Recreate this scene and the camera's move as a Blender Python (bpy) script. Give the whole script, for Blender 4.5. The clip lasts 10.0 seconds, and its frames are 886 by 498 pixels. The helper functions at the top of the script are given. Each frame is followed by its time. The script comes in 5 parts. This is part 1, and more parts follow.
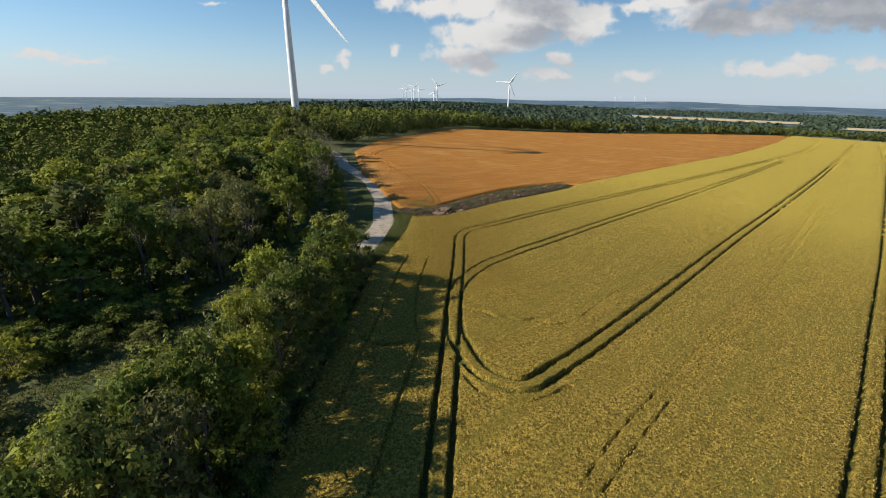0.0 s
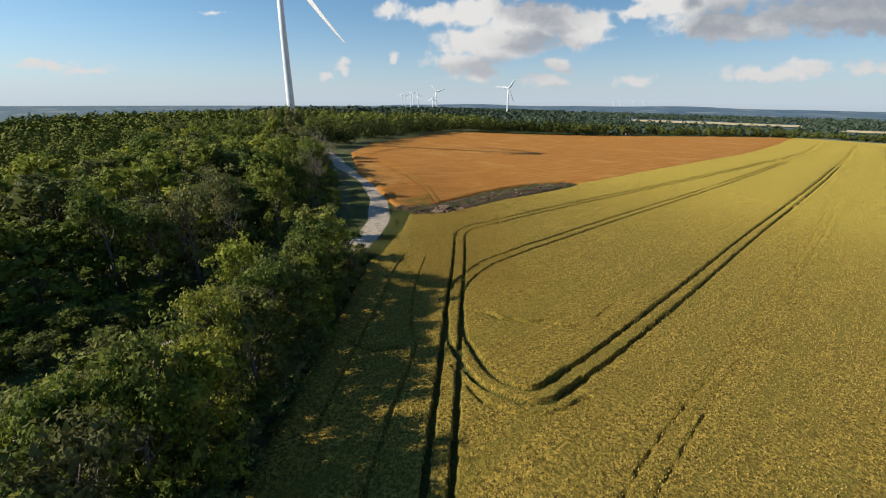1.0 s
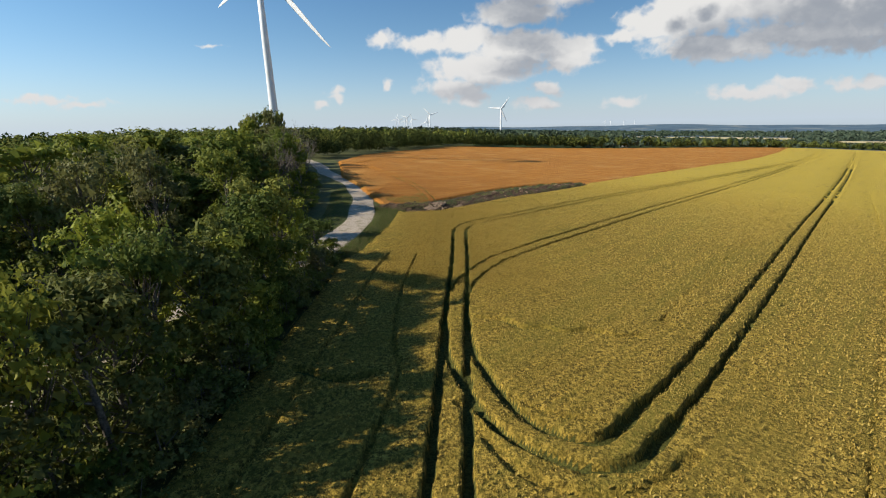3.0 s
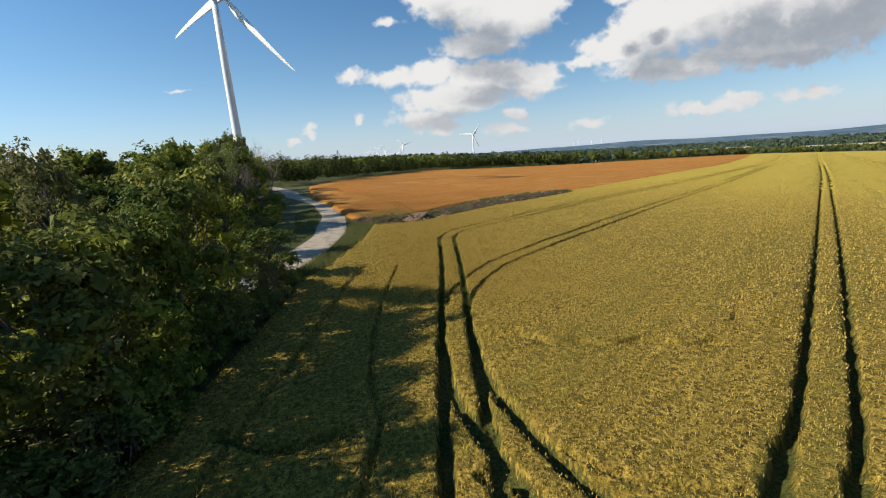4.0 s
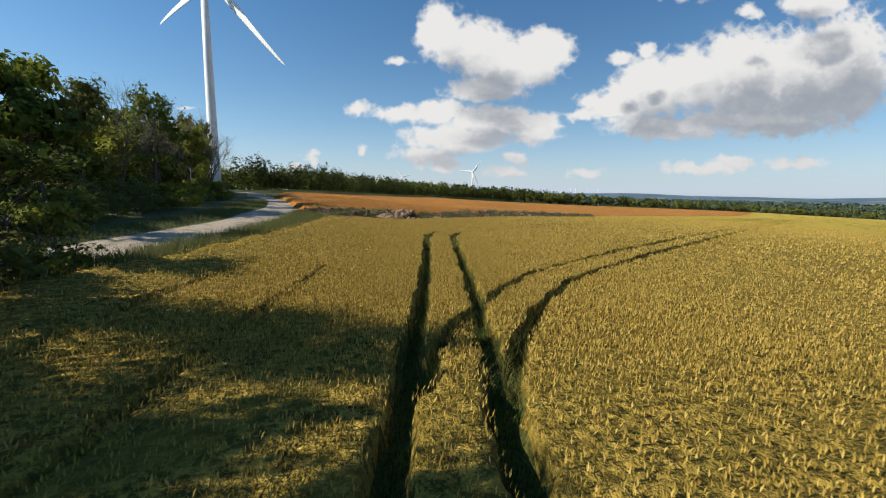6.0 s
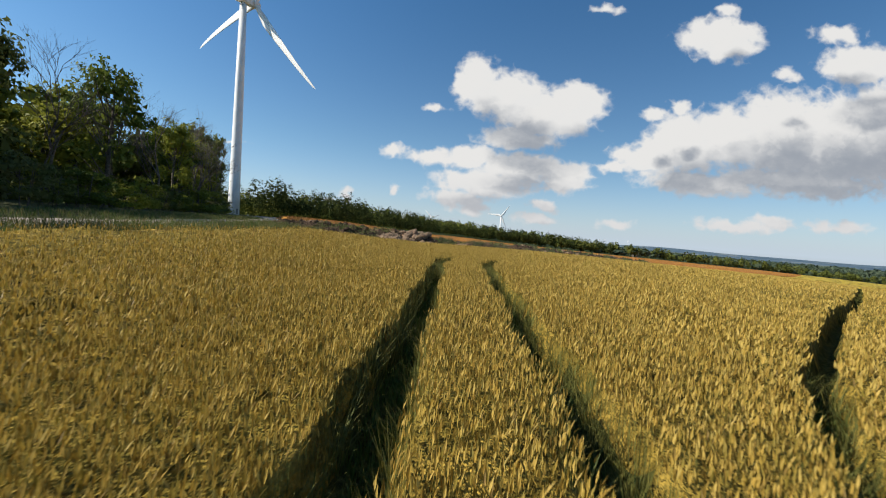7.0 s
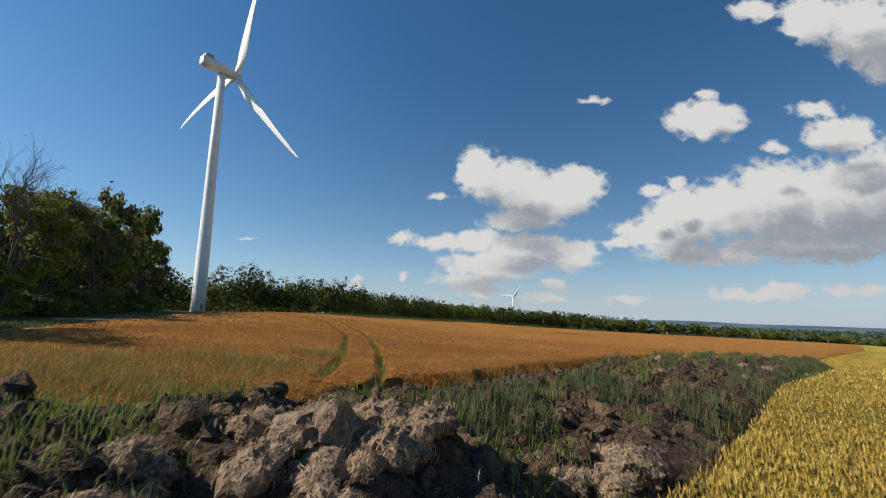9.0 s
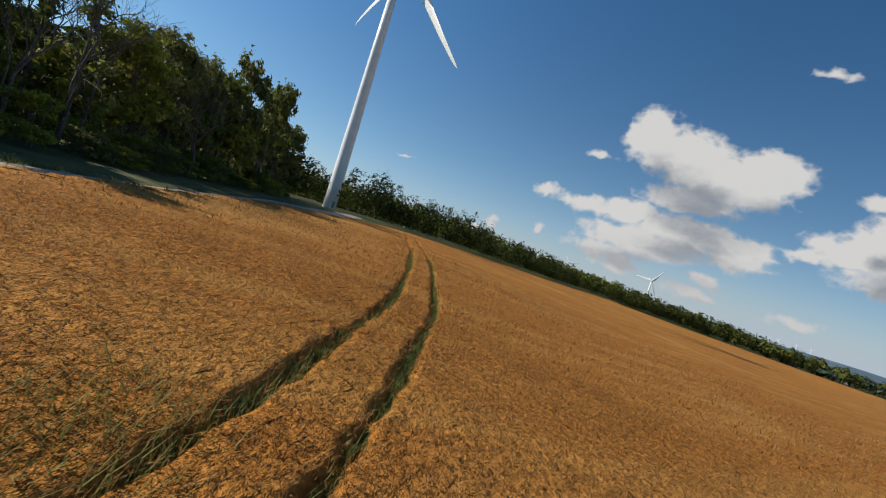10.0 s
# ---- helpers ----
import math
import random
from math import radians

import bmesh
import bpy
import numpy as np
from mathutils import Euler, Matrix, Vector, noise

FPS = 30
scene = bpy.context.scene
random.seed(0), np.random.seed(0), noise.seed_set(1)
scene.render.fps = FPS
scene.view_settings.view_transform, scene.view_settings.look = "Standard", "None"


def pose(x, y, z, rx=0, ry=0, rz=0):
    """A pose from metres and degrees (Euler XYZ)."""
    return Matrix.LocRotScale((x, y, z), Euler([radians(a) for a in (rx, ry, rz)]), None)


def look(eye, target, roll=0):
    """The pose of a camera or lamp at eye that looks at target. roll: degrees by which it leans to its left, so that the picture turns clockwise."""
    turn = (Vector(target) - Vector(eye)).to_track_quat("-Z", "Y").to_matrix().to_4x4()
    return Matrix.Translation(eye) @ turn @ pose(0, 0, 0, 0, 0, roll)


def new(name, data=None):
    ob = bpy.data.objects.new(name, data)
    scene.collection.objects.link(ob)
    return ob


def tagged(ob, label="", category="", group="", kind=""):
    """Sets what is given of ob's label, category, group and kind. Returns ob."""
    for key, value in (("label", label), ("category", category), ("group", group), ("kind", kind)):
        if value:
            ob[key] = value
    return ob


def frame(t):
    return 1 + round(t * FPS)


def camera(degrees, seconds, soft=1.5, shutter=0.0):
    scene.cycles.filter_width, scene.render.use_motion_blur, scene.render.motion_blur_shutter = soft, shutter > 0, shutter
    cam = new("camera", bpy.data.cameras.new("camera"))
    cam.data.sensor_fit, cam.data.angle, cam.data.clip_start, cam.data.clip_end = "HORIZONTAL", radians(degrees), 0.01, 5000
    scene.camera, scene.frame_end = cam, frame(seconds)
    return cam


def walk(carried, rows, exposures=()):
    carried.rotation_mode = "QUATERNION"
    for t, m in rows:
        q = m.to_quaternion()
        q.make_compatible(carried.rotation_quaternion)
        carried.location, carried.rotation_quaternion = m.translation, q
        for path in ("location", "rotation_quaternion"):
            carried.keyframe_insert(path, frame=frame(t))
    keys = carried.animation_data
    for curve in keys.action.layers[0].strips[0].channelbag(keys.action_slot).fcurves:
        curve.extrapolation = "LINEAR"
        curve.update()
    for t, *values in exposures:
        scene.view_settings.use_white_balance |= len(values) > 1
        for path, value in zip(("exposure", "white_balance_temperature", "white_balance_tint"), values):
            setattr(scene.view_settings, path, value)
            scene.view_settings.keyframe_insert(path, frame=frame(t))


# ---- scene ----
cam = camera(91.8, 10.0, soft=1.1, shutter=0.04)
PATH = [
    (0, (0.817, -85.282, 28.197), (0.746, -83.403, 27.516), 0.7),
    (0.5, (0.799, -83.091, 26.699), (0.724, -81.208, 26.031), 0.5),
    (1, (0.81, -80.491, 25.027), (0.738, -78.603, 24.372), 0.3),
    (1.5, (0.829, -77.684, 23.182), (0.761, -75.791, 22.539), 0.0),
    (2, (0.713, -74.4, 21.111), (0.65, -72.503, 20.482), -0.2),
    (2.5, (0.654, -70.797, 18.918), (0.588, -68.892, 18.313), -0.4),
    (4, (-0.526, -57.565, 11.712), (-0.491, -55.614, 11.275), -4.4),
    (4.5, (-0.918, -52.597, 9.548), (-0.791, -50.64, 9.154), -5.3),
    (5, (-0.837, -47.183, 7.463), (-0.68, -45.22, 7.113), -4.0),
    (5.5, (-0.404, -40.999, 5.785), (-0.263, -39.03, 5.463), -1.2),
    (7, (0.549, -19.82, 1.937), (0.504, -17.823, 1.849), 4.0),
    (7.5, (0.694, -12.457, 1.671), (0.554, -10.462, 1.694), 4.2),
    (8, (0.219, -4.599, 1.637), (0.087, -2.604, 1.705), 1.5),
    (8.5, (-0.956, 3.874, 2.018), (-1.033, 5.861, 2.229), -0.3),
    (9, (-1.316, 12.455, 2.88), (-1.421, 14.43, 3.179), 1.1),
    (9.5, (-1.9, 20.449, 4.23), (-2.207, 22.422, 4.347), 9.2),
    (10, (-2.982, 28.054, 4.185), (-3.648, 29.94, 4.131), 17.3),
]
walk(cam, [(t, look(eye, aim, roll)) for t, eye, aim, roll in PATH],
     [(0, 0.42), (2.5, 0.45), (4.0, 0.54), (4.5, 0.57), (5.5, 0.53), (7.5, 0.47), (8.5, 0.4), (9.0, 0.25), (10, 0.15)])

# ---- world, sun and sky ----
SUN_AZ = math.atan2(-124, -28)
SUN_EL = radians(33.5)
sun_way = Vector((math.sin(SUN_AZ) * math.cos(SUN_EL), math.cos(SUN_AZ) * math.cos(SUN_EL), math.sin(SUN_EL)))
sun = new("sun", bpy.data.lights.new("sun", "SUN"))
sun.data.energy, sun.data.angle, sun.data.color = 5.0, radians(0.53), (1.0, 0.92, 0.78)
sun.matrix_world = look(sun_way * 200, (0, 0, 0))


class Nodes:
    """Short hand for wiring shader nodes."""

    def __init__(self, tree):
        self.tree = tree

    def add(self, kind):
        return self.tree.nodes.new(kind)

    def link(self, a, b):
        self.tree.links.new(a, b)

    def put(self, socket, v):
        if isinstance(v, bpy.types.NodeSocket):
            self.link(v, socket)
        else:
            socket.default_value = v

    def math(self, op, a, b=None, c=None, clamp=False):
        n = self.add("ShaderNodeMath")
        n.operation, n.use_clamp = op, clamp
        for i, v in enumerate((a, b, c)):
            if v is not None:
                self.put(n.inputs[i], v)
        return n.outputs[0]

    def ramp(self, v, lo, hi, a=0.0, b=1.0):
        n = self.add("ShaderNodeMapRange")
        n.interpolation_type = "SMOOTHSTEP"
        for i, w in enumerate((v, lo, hi, a, b)):
            self.put(n.inputs[i], w)
        return n.outputs[0]

    def mix(self, f, a, b):
        n = self.add("ShaderNodeMix")
        n.data_type = "RGBA"
        self.put(n.inputs[0], f)
        for i, v in ((6, a), (7, b)):
            self.put(n.inputs[i], v if isinstance(v, bpy.types.NodeSocket) else (*v, 1))
        return n.outputs[2]

    def noise(self, vec, scale, detail=3.0, rough=0.55, dims="3D"):
        n = self.add("ShaderNodeTexNoise")
        n.noise_dimensions = dims
        if vec is not None:
            self.put(n.inputs["Vector"], vec)
        n.inputs["Scale"].default_value, n.inputs["Detail"].default_value, n.inputs["Roughness"].default_value = scale, detail, rough
        return n.outputs[0]

    def vec(self, x, y, z):
        n = self.add("ShaderNodeCombineXYZ")
        for i, v in enumerate((x, y, z)):
            self.put(n.inputs[i], v)
        return n.outputs[0]


# cumulus: middle (across, up as tangents of the angle), half widths
CLOUD_HEART = [(0.03, 0.341, 0.063, 0.06), (0.101, 0.313, 0.094, 0.06), (0.181, 0.279, 0.126, 0.056), (0.258, 0.31, 0.077, 0.048), (0.133, 0.221, 0.099, 0.027), (-0.058, 0.279, 0.027, 0.01)]
CLOUD_SHELF = [(-0.152, 0.177, 0.033, 0.016), (-0.06, 0.164, 0.067, 0.022), (0.02, 0.174, 0.08, 0.027), (0.139, 0.156, 0.118, 0.038), (0.244, 0.141, 0.071, 0.037), (0.06, 0.115, 0.131, 0.035), (0.008, 0.074, 0.079, 0.024), (0.028, 0.055, 0.052, 0.016), (-0.145, 0.085, 0.015, 0.016), (-0.266, 0.072, 0.022, 0.008)]
CLOUD_BANK = [(0.348, 0.169, 0.045, 0.016), (0.426, 0.192, 0.089, 0.04), (0.505, 0.233, 0.095, 0.075), (0.608, 0.254, 0.101, 0.076), (0.723, 0.268, 0.125, 0.104), (0.846, 0.256, 0.135, 0.119), (0.96, 0.283, 0.122, 0.136), (0.563, 0.147, 0.162, 0.029), (0.775, 0.163, 0.195, 0.037), (0.491, 0.315, 0.021, 0.019), (0.431, 0.297, 0.029, 0.017)]
CLOUD_HIGH = [(0.879, 0.433, 0.088, 0.048), (0.822, 0.497, 0.058, 0.023), (0.723, 0.402, 0.032, 0.015), (0.573, 0.47, 0.094, 0.052), (0.584, 0.538, 0.026, 0.021), (0.716, 0.759, 0.061, 0.031), (0.847, 0.733, 0.092, 0.065), (0.961, 0.693, 0.104, 0.104), (0.996, 0.604, 0.051, 0.044), (0.315, 0.522, 0.033, 0.01)]
CLOUD_LOW = [(0.21, 0.071, 0.036, 0.016), (0.183, 0.038, 0.045, 0.012), (0.368, 0.041, 0.038, 0.012), (0.642, 0.056, 0.098, 0.018), (0.723, 0.07, 0.049, 0.016), (0.873, 0.069, 0.074, 0.016), (-0.933, 0.07, 0.078, 0.01), (-0.839, 0.059, 0.065, 0.009), (-0.262, 0.062, 0.019, 0.009), (-0.291, 0.048, 0.016, 0.009), (-0.526, 0.167, 0.027, 0.004)]


def cloud_field():
    """A node group: how deep inside a cloud the way (across, up) lies."""
    tree = bpy.data.node_groups.new("cloud_field", "ShaderNodeTree")
    tree.interface.new_socket("across", in_out="INPUT", socket_type="NodeSocketFloat")
    tree.interface.new_socket("up", in_out="INPUT", socket_type="NodeSocketFloat")
    tree.interface.new_socket("depth", in_out="OUTPUT", socket_type="NodeSocketFloat")
    tree.interface.new_socket("body", in_out="OUTPUT", socket_type="NodeSocketFloat")
    s = Nodes(tree)
    gi, go = s.add("NodeGroupInput"), s.add("NodeGroupOutput")
    u, v = gi.outputs[0], gi.outputs[1]
    p = s.vec(u, s.math("MULTIPLY", v, 1.25), 0.0)
    warp = s.add("ShaderNodeTexNoise")
    warp.noise_dimensions = "2D"
    s.link(p, warp.inputs["Vector"])
    warp.inputs["Scale"].default_value, warp.inputs["Detail"].default_value = 16, 3
    sep = s.add("ShaderNodeSeparateColor")
    s.link(warp.outputs["Color"], sep.inputs[0])
    u2 = s.math("MULTIPLY_ADD", s.math("SUBTRACT", sep.outputs[0], 0.5), 0.050, u)
    v2 = s.math("MULTIPLY_ADD", s.math("SUBTRACT", sep.outputs[1], 0.5), 0.034, v)
    best = None
    for cu, cv, a, b in CLOUD_HEART + CLOUD_SHELF + CLOUD_BANK + CLOUD_HIGH + CLOUD_LOW:
        du = s.math("MULTIPLY", s.math("SUBTRACT", u2, cu), 1 / a)
        dv = s.math("MULTIPLY", s.math("SUBTRACT", v2, cv), 1 / b)
        r = s.math("SQRT", s.math("MULTIPLY_ADD", du, du, s.math("MULTIPLY", dv, dv)))
        f = s.math("MULTIPLY", s.math("SUBTRACT", 1.0, r), (min(b, 0.05) / 0.05) ** 0.55)
        best = f if best is None else s.math("SMOOTH_MAX", best, f, 0.12)
    # rounded heads, then fine frayed edges
    heads = s.math("ABSOLUTE", s.math("SUBTRACT", s.noise(s.vec(s.math("MULTIPLY_ADD", sep.outputs[2], 0.02, u), s.math("MULTIPLY", v, 1.15), 0.0), 21, 3, 0.5, "2D"), 0.5))
    fine = s.noise(p, 30, 5, 0.55, "2D")
    d = s.math("MULTIPLY_ADD", s.math("SUBTRACT", 0.10, heads), 0.95, best)
    d = s.math("MULTIPLY_ADD", s.math("SUBTRACT", fine, 0.5), 0.30, d)
    s.link(d, go.inputs[0])
    s.link(s.math("MINIMUM", s.math("MAXIMUM", best, -0.5), 0.4), go.inputs[1])
    return tree


def make_world():
    w = bpy.data.worlds.new("sky")
    w.use_nodes = True
    scene.world = w
    w.node_tree.nodes.clear()
    s = Nodes(w.node_tree)
    sky = s.add("ShaderNodeTexSky")
    sky.sky_type, sky.sun_disc, sky.sun_elevation, sky.sun_rotation = "NISHITA", False, SUN_EL, SUN_AZ % (2 * math.pi)
    sky.air_density, sky.dust_density, sky.ozone_density = 1.0, 0.5, 1.6
    way = s.add("ShaderNodeTexCoord")
    xyz = s.add("ShaderNodeSeparateXYZ")
    s.link(way.outputs["Generated"], xyz.inputs[0])
    y = s.math("MAXIMUM", xyz.outputs[1], 0.05)
    u, v = s.math("DIVIDE", xyz.outputs[0], y), s.math("DIVIDE", xyz.outputs[2], y)
    group = cloud_field()

    def deep(du, dv):
        g = s.add("ShaderNodeGroup")
        g.node_tree = group
        s.put(g.inputs[0], s.math("ADD", u, du))
        s.put(g.inputs[1], s.math("ADD", v, dv))
        return g.outputs
    here, lit, above, higher = deep(0.0, 0.0)[0], deep(-0.022, 0.018)[0], deep(-0.02, 0.05)[1], deep(-0.03, 0.105)[1]
    cover = s.ramp(here, -0.12, 0.30)
    cover = s.math("MULTIPLY", cover, s.ramp(xyz.outputs[1], 0.05, 0.2))
    # thin veil low over the horizon
    wisp = s.noise(s.vec(u, s.math("MULTIPLY", v, 1.8), 0.3), 14, 4, 0.55)
    shade = s.ramp(s.math("ADD", s.math("MULTIPLY_ADD", above, 0.6, higher), s.math("MULTIPLY_ADD", s.math("SUBTRACT", wisp, 0.5), 0.45, s.math("MULTIPLY", lit, 0.12))), -0.08, 0.86)
    rim = s.ramp(s.math("SUBTRACT", here, lit), -0.12, 0.16)
    tone = s.mix(shade, (0.99, 0.985, 0.97), (0.40, 0.44, 0.505))
    tone = s.mix(s.math("MULTIPLY", rim, s.math("MULTIPLY_ADD", shade, -0.8, 0.8)), tone, (1.0, 0.99, 0.97))
    low = s.ramp(v, 0.03, 0.16)
    tone = s.mix(low, s.mix(0.5, tone, (0.80, 0.80, 0.82)), tone)
    bg_sky, bg_cloud = s.add("ShaderNodeBackground"), s.add("ShaderNodeBackground")
    # clear dry air: deep blue overhead, paler towards the horizon
    tint = s.mix(s.ramp(xyz.outputs[2], -0.02, 0.20), (0.66, 0.82, 1.06), (0.54, 0.79, 0.95))
    tint = s.mix(s.ramp(xyz.outputs[2], 0.15, 0.62), tint, (0.40, 0.78, 1.03))
    # brighter towards the sun
    glow = s.add("ShaderNodeMix")
    glow.data_type, glow.blend_type = "RGBA", "MULTIPLY"
    glow.inputs[0].default_value = 1.0
    s.link(tint, glow.inputs[6])
    side = s.ramp(xyz.outputs[0], -0.75, 0.75, 1.12, 0.80)
    s.link(s.vec(side, side, side), glow.inputs[7])
    tint = glow.outputs[2]
    air = s.add("ShaderNodeMix")
    air.data_type, air.blend_type = "RGBA", "MULTIPLY"
    air.inputs[0].default_value = 1.0
    s.link(sky.outputs[0], air.inputs[6])
    s.link(tint, air.inputs[7])
    # milky air low over the land
    milk = s.mix(s.math("MULTIPLY", s.math("EXPONENT", s.math("MULTIPLY", s.math("ABSOLUTE", xyz.outputs[2]), -13.0)), 0.75), air.outputs[2], (4.8, 5.6, 6.6))
    s.link(milk, bg_sky.inputs[0])
    bg_sky.inputs[1].default_value = 0.090
    s.link(tone, bg_cloud.inputs[0])
    bg_cloud.inputs[1].default_value = 0.58
    both = s.add("ShaderNodeMixShader")
    s.link(cover, both.inputs[0])
    s.link(bg_sky.outputs[0], both.inputs[1])
    s.link(bg_cloud.outputs[0], both.inputs[2])
    s.link(both.outputs[0], s.add("ShaderNodeOutputWorld").inputs[0])


make_world()

# ---- materials ----


def material(name, make, rough=0.8, bump=None, spec=0.3, through_light=0.0):
    """make(s) gives the colour socket; bump(s) a height socket and its distance in metres."""
    m = bpy.data.materials.new(name)
    m.use_nodes = True
    s = Nodes(m.node_tree)
    p = m.node_tree.nodes["Principled BSDF"]
    p.inputs["Roughness"].default_value = rough
    p.inputs["Specular IOR Level"].default_value = spec
    c = make(s)
    s.put(p.inputs["Base Color"], c if isinstance(c, bpy.types.NodeSocket) else (*c, 1))
    if bump:
        h, dist = bump(s)
        b = s.add("ShaderNodeBump")
        b.inputs["Distance"].default_value = dist
        s.link(h, b.inputs["Height"])
        s.link(b.outputs[0], p.inputs["Normal"])
    if through_light:
        t = s.add("ShaderNodeBsdfTranslucent")
        s.put(t.inputs[0], c if isinstance(c, bpy.types.NodeSocket) else (*c, 1))
        mx = s.add("ShaderNodeMixShader")
        mx.inputs[0].default_value = through_light
        s.link(p.outputs[0], mx.inputs[1])
        s.link(t.outputs[0], mx.inputs[2])
        s.link(mx.outputs[0], m.node_tree.nodes["Material Output"].inputs[0])
    return m


def place(s):
    return s.add("ShaderNodeNewGeometry").outputs["Position"]


def island(s):
    return s.add("ShaderNodeNewGeometry").outputs["Random Per Island"]


def by_island(*cols):
    """Colours dealt out piece by piece."""
    def make(s):
        r = s.add("ShaderNodeValToRGB")
        r.color_ramp.elements[0].color, r.color_ramp.elements[1].color = (*cols[0], 1), (*cols[-1], 1)
        for i, c in enumerate(cols[1:-1]):
            r.color_ramp.elements.new((i + 1) / (len(cols) - 1)).color = (*c, 1)
        s.link(island(s), r.inputs[0])
        return r.outputs[0]
    return make


def leafy(dark, light, warm):
    """Leaf colour: each leaf its own, each tree its own tint, from deep green by olive to yellow-green."""
    def make(s):
        c = s.mix(island(s), dark, light)
        r = s.add("ShaderNodeValToRGB")
        e = r.color_ramp.elements
        e[0].position, e[0].color = 0.0, (0.058, 0.086, 0.018, 1)
        e[1].position, e[1].color = 1.0, (*warm, 1)
        for at, col in ((0.25, (0.105, 0.138, 0.024)), (0.42, (0.170, 0.145, 0.072)), (0.6, (0.125, 0.140, 0.040)), (0.82, (0.255, 0.270, 0.036))):
            e.new(at).color = (*col, 1)
        s.link(s.add("ShaderNodeObjectInfo").outputs["Random"], r.inputs[0])
        return s.mix(0.68, c, r.outputs[0])
    return make


def drill(s, p, along, across):
    """Streaks along the drill rows, which run slantwise over the field."""
    d = s.add("ShaderNodeSeparateXYZ")
    s.link(p, d.inputs[0])
    a = s.math("MULTIPLY", s.math("ADD", d.outputs[0], s.math("MULTIPLY", d.outputs[1], 0.98)), along)
    b = s.math("MULTIPLY", s.math("SUBTRACT", d.outputs[0], s.math("MULTIPLY", d.outputs[1], 1.02)), across)
    return s.noise(s.vec(a, b, 0.0), 1.0, 3, 0.6)


def wheat_colour(s):
    p = place(s)
    c = s.mix(s.ramp(s.noise(p, 3.6, 5, 0.8), 0.42, 0.60), (0.095, 0.068, 0.013), (0.58, 0.395, 0.075))
    c = s.mix(s.ramp(s.noise(p, 1.3, 4, 0.7), 0.46, 0.60, 0.0, 0.4), c, (0.150, 0.112, 0.020))
    c = s.mix(s.ramp(drill(s, p, 0.05, 1.3), 0.42, 0.60, 0.0, 0.55), c, (0.190, 0.145, 0.024))
    c = s.mix(s.ramp(drill(s, p, 0.02, 0.16), 0.45, 0.65, 0.0, 0.45), c, (0.19, 0.165, 0.028))
    c = s.mix(s.ramp(s.noise(p, 0.9, 3), 0.45, 0.7, 0.0, 0.25), c, (0.30, 0.195, 0.038))
    # lighter towards the valley: bright look of ears seen aslant, put into the colour
    d = s.add("ShaderNodeSeparateXYZ")
    s.link(p, d.inputs[0])
    return s.mix(s.ramp(s.math("ADD", d.outputs[0], d.outputs[1]), 10.0, 150.0, 0.0, 0.75), c, (0.53, 0.385, 0.062))


def barley_colour(s):
    p = place(s)
    c = s.mix(s.ramp(s.noise(p, 5.0, 5, 0.8), 0.36, 0.64), (0.215, 0.082, 0.013), (0.52, 0.215, 0.042))
    c = s.mix(s.ramp(drill(s, p, 0.03, 0.30), 0.44, 0.66, 0.0, 0.55), c, (0.51, 0.26, 0.065))
    c = s.mix(s.ramp(s.noise(p, 0.05, 4), 0.50, 0.66, 0.0, 0.4), c, (0.52, 0.29, 0.085))
    return s.mix(s.ramp(s.noise(p, 0.5, 3), 0.45, 0.72, 0.0, 0.35), c, (0.24, 0.095, 0.02))


def grain_bump(scale, dist):
    return lambda s: (s.noise(place(s), scale, 4, 0.7), dist)


def soil_colour(s):
    p = place(s)
    c = s.mix(s.ramp(s.noise(p, 5, 5, 0.65), 0.35, 0.65), (0.038, 0.028, 0.015), (0.105, 0.077, 0.038))
    return s.mix(s.ramp(s.noise(p, 0.35, 4), 0.42, 0.6), c, (0.052, 0.059, 0.015))


def wood_floor(s):
    """Ground away from the fields: grass near the wood, woodland and far farmland beyond."""
    p = place(s)
    c = s.mix(s.ramp(s.noise(p, 3, 5, 0.65), 0.35, 0.65), (0.032, 0.042, 0.01), (0.084, 0.095, 0.025))
    return s.mix(s.ramp(s.noise(p, 0.25, 4), 0.42, 0.62), c, (0.098, 0.098, 0.030))


def gravel_colour(s):
    p = place(s)
    c = s.mix(s.ramp(s.noise(p, 14, 5, 0.7), 0.3, 0.7), (0.24, 0.19, 0.14), (0.50, 0.42, 0.33))
    return s.mix(s.ramp(s.noise(p, 0.8, 4), 0.48, 0.70, 0, 0.7), c, (0.17, 0.15, 0.075))


def dung_colour(pale, whole=False):
    """whole: one large body, with no tint of its own for each piece."""
    def make(s):
        p = place(s)
        a, b = ((0.17, 0.108, 0.074), (0.47, 0.325, 0.225)) if pale else ((0.022, 0.013, 0.008), (0.140, 0.082, 0.050))
        c = s.mix(s.ramp(s.noise(p, 6, 6, 0.72), 0.32, 0.68), a, b)
        c = s.mix(s.ramp(s.noise(p, 1.6, 4), 0.5, 0.7, 0, 0.3 if pale else 0.55), c, (0.10, 0.062, 0.042) if pale else (0.050, 0.031, 0.021))
        c = s.mix(s.ramp(s.noise(p, 3.1, 3) if whole else island(s), 0.6, 1.0, 0, 0.15 if whole else 0.45), c, (0.42, 0.31, 0.22) if pale else (0.27, 0.175, 0.115))
        strands = s.add("ShaderNodeTexWave")
        s.link(p, strands.inputs["Vector"])
        strands.inputs["Scale"].default_value, strands.inputs["Distortion"].default_value, strands.inputs["Detail"].default_value = 9, 22, 4
        return s.mix(s.ramp(strands.outputs[0], 0.72, 0.95, 0, 0.5 if pale else 0.08 if whole else 0.25), c, (0.434, 0.336, 0.196))
    return make


